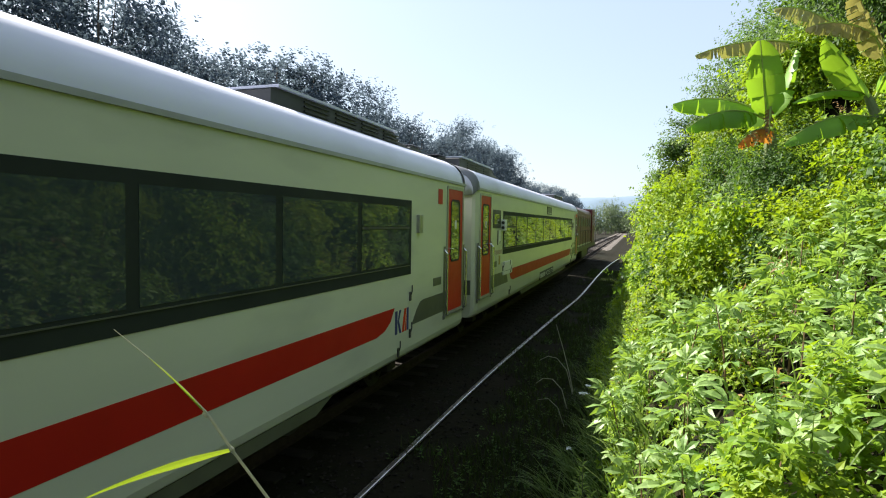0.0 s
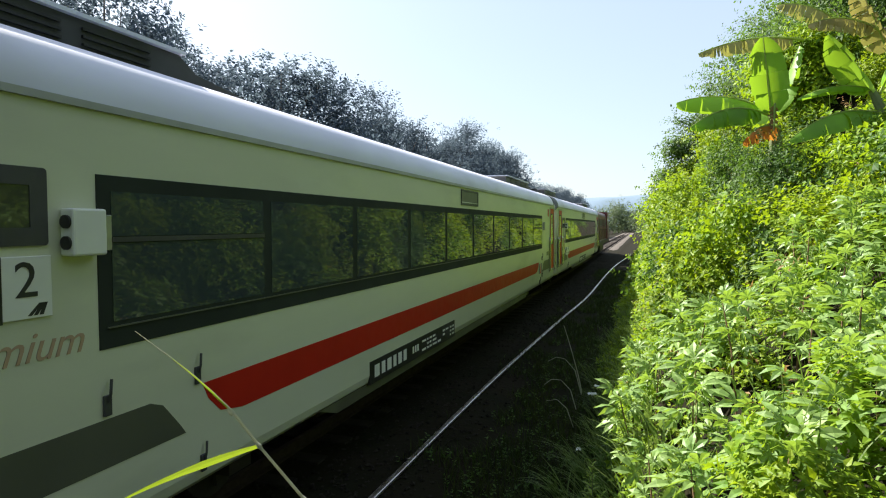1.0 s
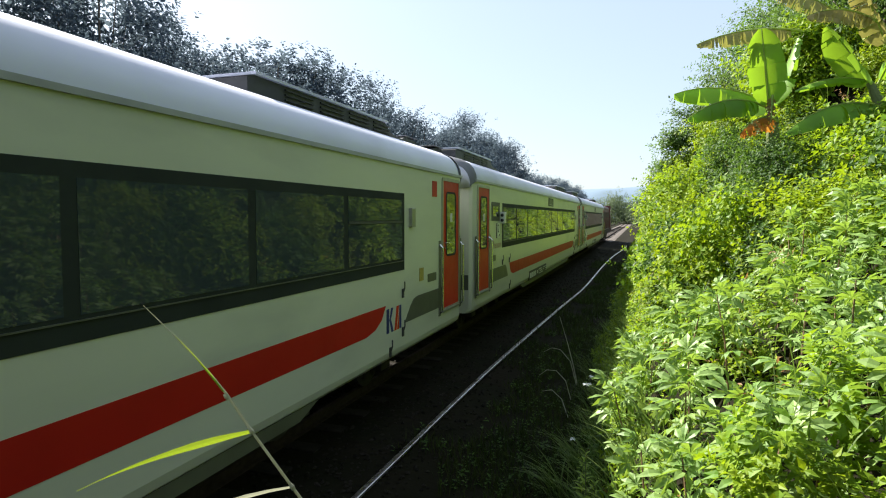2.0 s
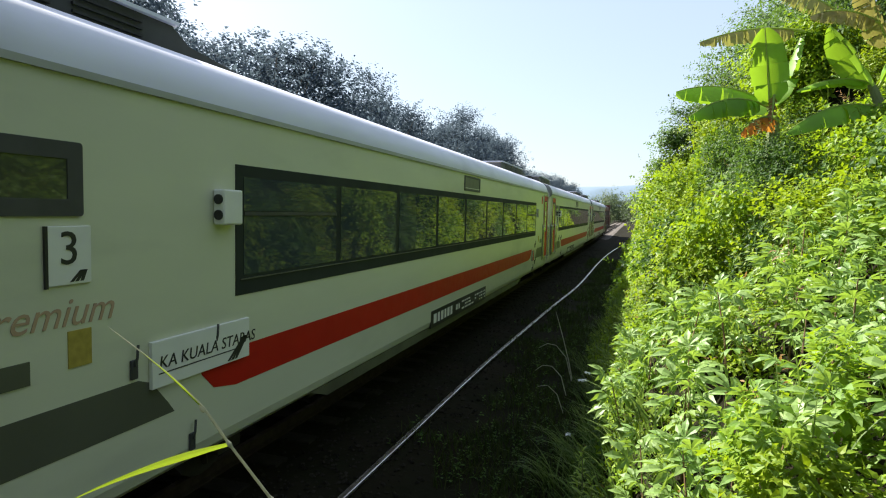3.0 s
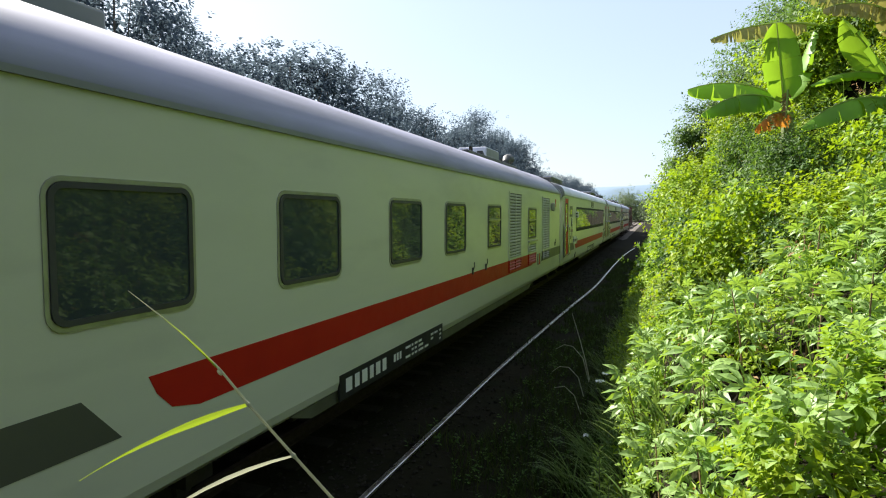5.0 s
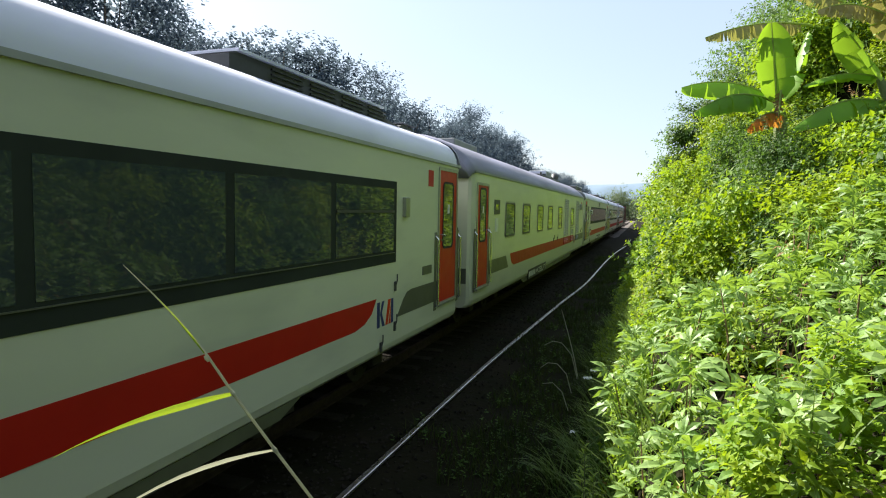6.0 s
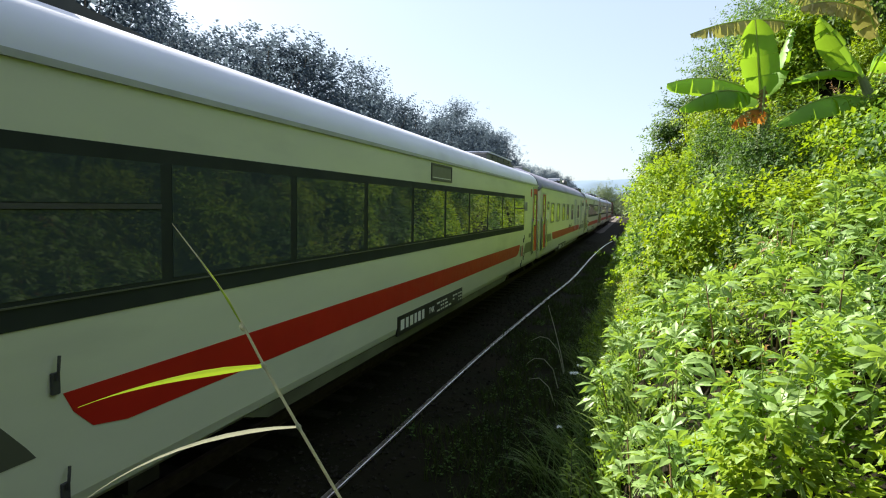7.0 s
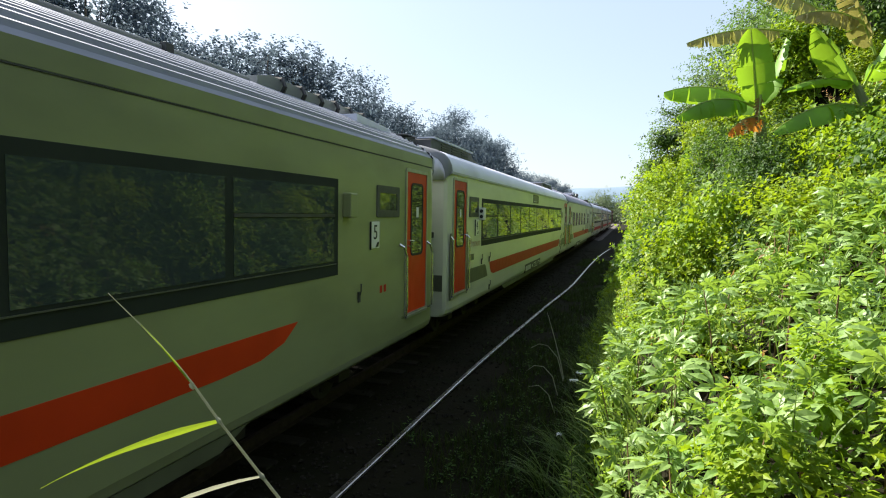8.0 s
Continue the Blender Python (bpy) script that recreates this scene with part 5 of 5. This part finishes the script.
def bank_bushes():
    """Leafy bushes of three sorts that break the slope of the bank."""
    rng = random.Random(77)
    sorts = []
    for k, (mat, size, word) in enumerate(((M_SHRUB, 0.088, "dark green"), (M_WEED, 0.084, "fresh green"), (M_VINE, 0.072, "yellow-green vine-covered"))):
        sorts.append(tree("bush", word + " bush growing on the overgrown bank", (0, 0, 0), 1.5, 0.75, 0.2, 4400, size, mat, 500 + k, 26, 0.03, group="bushes on the bank", airy=0.85))
    spots = [(0.35, 9.0), (0.1, 12.0), (0.9, 10.5), (0.6, 14.5), (1.6, 12.0), (1.2, 15.5), (2.3, 10.6), (2.0, 14.0), (2.9, 12.0), (0.2, 15.5), (-0.2, 17.5), (0.5, 20.5), (3.4, 9.8), (1.5, 17.8)]
    while len(spots) < 40:
        y = rng.uniform(5.5, 19)
        spots.append((edge_x(y) + rng.uniform(0.7, 4.6), y))
    for k, (x, y) in enumerate(spots):
        x = max(x, edge_x(y) + 1.3 + 0.8 * smooth((y - 8.0) / 8.0))
        deep = rng.uniform(0.6, 1.0) + (0.45 if 1.0 < x < 3.8 and y < 9.4 else 0.0)
        m = pose(x, y, plant_top(x, y) - deep, 0, 0, rng.uniform(0, 360))
        s = sorts[k] if k < 3 else sorts[(1, 2, 2, 1, 0)[k % 5]]
        if k < 3:
            s.matrix_basis = m
        else:
            o = copy_thing(s, m)
            sc = rng.uniform(0.6, 1.1)
            o.scale = (sc, sc, sc * rng.uniform(0.9, 1.25))


bank_bushes()


def plantation():
    """A row of trees behind the track; the tops rise and dip along it."""
    rng = random.Random(3)
    label = "plantation tree behind the track, airy crown with haze-blue painted in"
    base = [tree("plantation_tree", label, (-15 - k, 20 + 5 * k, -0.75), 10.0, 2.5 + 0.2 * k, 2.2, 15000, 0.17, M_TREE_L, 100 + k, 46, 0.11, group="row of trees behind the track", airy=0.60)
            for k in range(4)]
    line_y = (-6, 14, 19, 23, 26, 29.5, 33, 38, 47, 52, 66, 70, 80, 101, 140)
    line_h = (11.2, 11.0, 11.0, 10.4, 9.6, 11.0, 10.7, 10.0, 12.0, 11.9, 11.8, 8.8, 8.8, 10.2, 10.2)
    k = 0
    for row_x, y0, y1, step, low in ((-14.2, -4, 140, 3.9, 1.0), (-16.8, -2, 60, 9.0, 0.95)):
        y = y0
        while y < y1:
            b = base[k % 4]
            h = float(np.interp(y, line_y, line_h)) * low * rng.uniform(0.94, 1.02) / 10.0
            wide = h * rng.uniform(0.8, 1.15)
            m = pose(row_x + rng.uniform(-0.6, 0.6), y, -0.75, 0, 0, rng.uniform(0, 360))
            o = b if k < 4 else copy_thing(b, m)
            o.matrix_basis = m
            o.scale = (wide, wide, h)
            y += step * rng.uniform(0.85, 1.15)
            k += 1


plantation()


def bank_trees():
    spots = (((1.25, 18.3, 1.2), 4.5, 1.05, 0.8, 11000, 0.15, 1), ((3.1, 17.6, 2.2), 4.6, 1.5, 1.0, 12000, 0.15, 2), ((5.3, 21.5, 3.4), 8.0, 1.9, 2.0, 6000, 0.17, 3),
             ((3.9, 12.2, 4.0), 4.6, 1.9, 0.5, 11000, 0.14, 4), ((4.3, 9.4, 4.0), 4.4, 1.6, 0.5, 9000, 0.13, 5), ((5.2, 15.5, 4.6), 7.5, 2.5, 1.0, 11000, 0.16, 6),
             ((2.9, 13.6, 3.2), 3.3, 1.3, 0.4, 7000, 0.13, 7), ((5.4, 28.0, 3.5), 8.0, 2.4, 1.5, 6500, 0.22, 8), ((6.0, 11.0, 5.0), 7.0, 2.4, 1.0, 9000, 0.15, 9))
    for at, h, r, z0, n, s, k in spots:
        tree("bank_tree", "dense green tree growing on the overgrown bank", at, h, r, z0, int(n * 2.6), s * 0.62, M_TREE_R if k != 3 else M_SHRUB, 200 + k, 60, 0.09, group="trees on the bank", airy=0.78)
    rng = random.Random(12)
    base = None
    for k in range(13):
        y = 23 + k * 4.2
        at = pose(1.7 + rng.uniform(-0.2, 0.9) + 0.012 * y, y, 1.2, 0, 0, rng.uniform(0, 360))
        if base is None:
            base = tree("bank_shrub", "rounded leafy shrub on the far bank", (0, 0, 0), 3.0, 1.5, 0.5, 9000, 0.115, M_SHRUB, 300, 44, 0.06, group="shrubs along the bank", airy=0.95)
            base.matrix_basis = at
        else:
            o = copy_thing(base, at)
            sc = rng.uniform(0.8, 1.25)
            o.scale = (sc, sc, sc)
    for x, y, z, sc in ((2.35, 8.0, 1.75, 0.46), (1.9, 8.15, 1.8, 0.44), (2.9, 7.9, 1.8, 0.46), (1.66, 8.38, 2.50, 0.34)):
        o = copy_thing(base, pose(x, y, z, 0, 0, 90 * x))
        o.scale = (sc, sc, sc)
    # the overgrown bank goes on behind the camera; unseen shrubs added to block skylight
    for k in range(9):
        o = copy_thing(base, pose(3.0 + 0.6 * (k % 3), -1.5 - 2.6 * k, 2.2, 0, 0, 40 * k))
        o.scale = (1.7, 1.7, 2.2)
    far = None
    for k in range(26):
        if k < 10:
            x, y = -13 + 1.9 * k, rng.uniform(215, 255)
        else:
            x, y = 2.5 + 1.6 * (k - 10) + rng.uniform(-0.6, 0.6), rng.uniform(120, 175)
        m = pose(x, y, -0.5, 0, 0, rng.uniform(0, 360))
        if far is None:
            far = tree("distant_tree", "tree closing the view along the track, leaves greyed for haze", (0, 0, 0), 9.6, 3.6, 0.6, 2800, 0.5, M_FAR, 400, 44, 0.16, group="distant trees", airy=1.1)
            far.matrix_basis = m
        else:
            o = copy_thing(far, m)
            sc = rng.uniform(0.8, 1.3)
            o.scale = (sc, sc, sc)


bank_trees()


# ---- ballast, scraps and the grass stalk before the camera ----
def stones():
    rng = np.random.default_rng(5)
    n = 9000
    y = 2.0 + 46 * rng.random(n) ** 1.7
    x = np.where(rng.random(n) < 0.55, rng.normal(-2.75, 0.45, n), rng.uniform(-6.2, -1.9, n))
    z = np.array([ground_z(a, b) for a, b in zip(x, y)])
    s = rng.uniform(0.012, 0.034, n)
    octa = np.array([(1, 0, 0), (-1, 0, 0), (0, 1, 0), (0, -1, 0), (0, 0, 1), (0, 0, -1)], float)
    F0 = np.array([(0, 2, 4), (2, 1, 4), (1, 3, 4), (3, 0, 4), (2, 0, 5), (1, 2, 5), (3, 1, 5), (0, 3, 5)])
    V = octa[None] * rng.uniform(0.5, 1.3, (n, 6, 1)) * s[:, None, None] * np.array([1, 1, 0.7])
    a = rng.uniform(0, 6.28, n)
    R = np.zeros((n, 3, 3))
    R[:, 0, 0], R[:, 0, 1], R[:, 1, 0], R[:, 1, 1], R[:, 2, 2] = np.cos(a), -np.sin(a), np.sin(a), np.cos(a), 1
    V = np.einsum("nij,nkj->nki", R, V) + np.stack([x, y, z + s * 0.3], 1)[:, None]
    tagged(raw("ballast", V.reshape(-1, 3), (F0[None] + (np.arange(n) * 6)[:, None, None]).reshape(-1, 3), M_STONE), "loose ballast stones along the track, darkened for shade", "gravel", kind="stuff")


stones()


def scrap(x, y, z, size, seed):
    """A crumpled sheet of plastic."""
    rng = random.Random(seed)
    bm = bmesh.new()
    n = 5
    g = [[bm.verts.new((size * (i / n - 0.5) + rng.uniform(-0.1, 0.1) * size, size * 0.7 * (j / n - 0.5) + rng.uniform(-0.1, 0.1) * size, rng.uniform(0, 0.28) * size)) for i in range(n + 1)] for j in range(n + 1)]
    for j in range(n):
        for i in range(n):
            bm.faces.new((g[j][i], g[j][i + 1], g[j + 1][i + 1], g[j + 1][i]))
    ob = part("plastic_scrap", bm, M_LITTER)
    ob.matrix_basis = pose(x, y, z, 0, 0, seed * 50)
    tagged(ob, "crumpled white plastic scrap lying on the ground", "litter", "scraps of litter")


SCRAPS = ((-0.66, 8.66, 0.0, 0.13),
          (-0.66, 6.72, -0.1, 0.08), (-0.62, 9.1, 0.0, 0.10))
for k, (x, y, z, s) in enumerate(SCRAPS):
    scrap(x, y, z, s, k + 1)


def dry_reeds():
    st = thing("dry_reed", "bent dry reed leaning over the verge beside the rail", "grass", pose(-0.9, 9.6, -0.25))
    for pts, r in ((((0, 0, 0), (-0.07, 0.03, 0.30), (-0.17, 0.08, 0.64), (-0.32, 0.20, 1.06)), 0.011), (((0, -0.1, 0), (-0.10, -0.1, 0.38), (-0.26, -0.1, 0.56), (-0.40, -0.1, 0.58), (-0.54, -0.1, 0.50)), 0.008),
                   (((0, -0.9, 0), (-0.08, -0.9, 0.28), (-0.22, -0.9, 0.42), (-0.36, -0.9, 0.42), (-0.47, -0.9, 0.33)), 0.008), (((0.05, -1.7, 0), (-0.04, -1.7, 0.25), (-0.17, -1.7, 0.36), (-0.31, -1.7, 0.33)), 0.007)):
        part("stalk", tube(pts, [r * (1 - 0.7 * k / (len(pts) - 1)) for k in range(len(pts))], 6), M_STALK, st)


dry_reeds()


def weed_sprout(x, y, z, h, seed):
    """An upright shoot with narrow leaves set in a spiral."""
    rng = random.Random(seed)
    w = thing("weed_sprout", "bright yellow-green upright weed shoot at the bank's foot", "plant", pose(x, y, z), "weed shoots")
    part("stem", tube([(0, 0, -0.05), (0.01, 0, h * 0.5), (0.0, 0.01, h)], [0.007, 0.006, 0.003], 5), M_STEM, w)
    for k in range(20):
        f = 0.25 + 0.75 * k / 19
        L = 0.105 * (1.15 - 0.6 * f) * rng.uniform(0.85, 1.15)
        bm = bmesh.new()
        rows = []
        for j in range(5):
            u = j / 4
            wd = 0.16 * L * math.sin(math.pi * min(0.97, 0.08 + 0.9 * u))
            up = L * (0.45 * u - 0.35 * u * u)
            rows.append([bm.verts.new((sg * wd, L * u, up + (0.25 * wd if sg else 0))) for sg in (-1, 0, 1)])
        for p, q in zip(rows, rows[1:]):
            for i in range(2):
                bm.faces.new((p[i], p[i + 1], q[i + 1], q[i]))
        lf = part("leaf", bm, M_BLADE, w)
        lf.matrix_basis = pose(0, 0, h * f, 10 + 45 * max(0, f - 0.6), 0, 137.5 * k)


for k, spot in enumerate(((-0.36, 4.72, -0.05, 0.62), (-0.27, 4.45, 0.0, 0.45), (-0.42, 5.2, -0.1, 0.4))):
    weed_sprout(*spot, 60 + k)


def thin_leaf(pts, width, twist=0.0):
    """A grass leaf along points in the plane of the stalk, folded along its rib."""
    bm = bmesh.new()
    n = len(pts)
    prev = None
    for i, p in enumerate(pts):
        p = Vector(p)
        d = (Vector(pts[min(i + 1, n - 1)]) - Vector(pts[max(i - 1, 0)])).normalized()
        s = Vector((-d.y, d.x, 0))
        f = i / (n - 1)
        w = width * (0.45 + 2.2 * f if f < 0.25 else max(0.07, (1 - (f - 0.25) / 0.75) ** 1.35))
        row = [bm.verts.new(p + s * w + Vector((0, 0, -0.06 * w))), bm.verts.new(p), bm.verts.new(p - s * w * 0.9 + Vector((0, 0, -0.10 * w)))]
        if prev:
            for k in range(2):
                bm.faces.new((prev[k], prev[k + 1], row[k + 1], row[k]))
        prev = row
    return bm


def grass_stalk():
    st = thing("grass_stalk", "thin pale grass stalk with bright yellow-green leaves swaying beside the train", "grass")
    part("stem", tube([(0.02, -1.30, 0), (0.006, -0.7, 0), (0.002, -0.3, 0), (0, -0.12, 0), (0, 0, 0), (0.003, 0.075, 0)], [0.0032, 0.0030, 0.0028, 0.0026, 0.0024, 0.0022], 6), M_STALK, st)
    top = part("upper_stem", tube([(0, 0, 0), (0.001, 0.045, 0), (0.0, 0.09, 0), (-0.004, 0.14, 0), (-0.012, 0.215, 0)], [0.0022, 0.002, 0.0017, 0.0012, 0.0006], 6), M_STALK, st)
    for y in (0, -0.12, 0.075):
        part("node", tube([(0.0, y - 0.006, 0), (0.0, y, 0), (0.0, y + 0.006, 0)], [0.003, 0.0046, 0.003], 8), M_STALK, st)
    def arc(y0, ang, L, bend):
        pts = []
        for k in range(11):
            f = k / 10
            a = radians(ang + bend * f)
            pts.append((-math.sin(a) * L * f, y0 + math.cos(a) * L * f, 0.015 * math.sin(3 * f)))
        return pts
    part("leaf", thin_leaf(arc(0.0, 64, 0.325, 9), 0.0070), M_BLADE, st, "bright yellow-green grass leaf")
    part("leaf", thin_leaf(arc(-0.12, 60, 0.40, 20), 0.0042), M_STALK, st, "pale backlit grass leaf")
    part("leaf", thin_leaf([(0, 0.01, 0.003), (0.002, 0.05, 0.004), (0.001, 0.10, 0.003), (-0.005, 0.155, 0)], 0.0026), M_BLADE, top)
    return st, top


stalk, stalk_top = grass_stalk()
STALK_ROWS = [
    (0.0, pose(-0.655, 0.826, 2.075, 86.5, -37.5, 20.6)),
    (0.5, pose(-0.668, 0.811, 2.059, 85.4, -41.5, 21.6)),
    (1.0, pose(-0.613, 0.811, 2.097, 86.8, -40, 21.1)),
    (1.5, pose(-0.607, 0.838, 2.102, 86.9, -36, 19.8)),
    (3.0, pose(-0.681, 0.809, 2.043, 84.8, -38.5, 21.7)),
    (3.5, pose(-0.718, 0.789, 2.019, 83.6, -47, 24.4)),
    (4.0, pose(-0.721, 0.738, 2.026, 85.7, -43.5, 23.3)),
    (4.5, pose(-0.646, 0.809, 2.083, 86.0, -41.5, 22.6)),
    (5.8, pose(-0.667, 0.760, 2.123, 85.3, -41, 22.2)),
    (6.0, pose(-0.637, 0.822, 2.113, 85.0, -37.5, 22.0)),
    (6.5, pose(-0.626, 0.816, 2.124, 85.5, -33.5, 20.9)),
    (7.0, pose(-0.576, 0.873, 2.158, 85.1, -30.5, 20.1)),
    (7.5, pose(-0.546, 0.863, 2.164, 85.9, -27.5, 19.8)),
    (7.7, pose(-0.582, 0.852, 2.137, 85.7, -33, 19.5)),
    (8.0, pose(-0.645, 0.815, 2.076, 85.5, -38.5, 20.3)),
]
# how far the top of the stalk bows over: seconds, degrees
STALK_BOW = ((0.0, 8), (0.5, 11), (1.0, 7), (1.5, 3), (3.0, 9), (3.5, 12.5), (4.0, 17), (4.5, 10), (5.8, 3), (6.0, 3), (6.5, 3), (7.0, 2), (7.5, 3), (7.7, 2), (8.0, 2))


# ---- what moves ----
# the train's small departures from a steady pace: seconds, metres
DRIFT = ((0, 0), (0.5, -0.03), (1, 0), (1.5, 0), (2.25, 0.1), (3, 0.24), (3.5, 0), (4, 0), (4.5, 0), (5.25, 0.06), (6, 0.13), (6.5, -0.02), (7, -0.06), (7.5, -0.17), (8, -0.19))


def motions():
    for car, y0 in train:
        walk(car, [(t, pose(TRACK_X, y0 + SPEED * t + d, 0)) for t, d in DRIFT])
    walk(stalk, STALK_ROWS)
    walk(stalk_top, [(t, pose(0.003, 0.075, 0, 0, 0, d)) for t, d in STALK_BOW])
    step = 1 / 30
    for w, y in wheelsets:
        rows = []
        for k in range(241):
            t = min(8.0, k * step)
            rows.append((t, pose(0, y, WHEEL_R, -math.degrees(SPEED * t / WHEEL_R), 0, 0)))
        walk(w, rows)


motions()
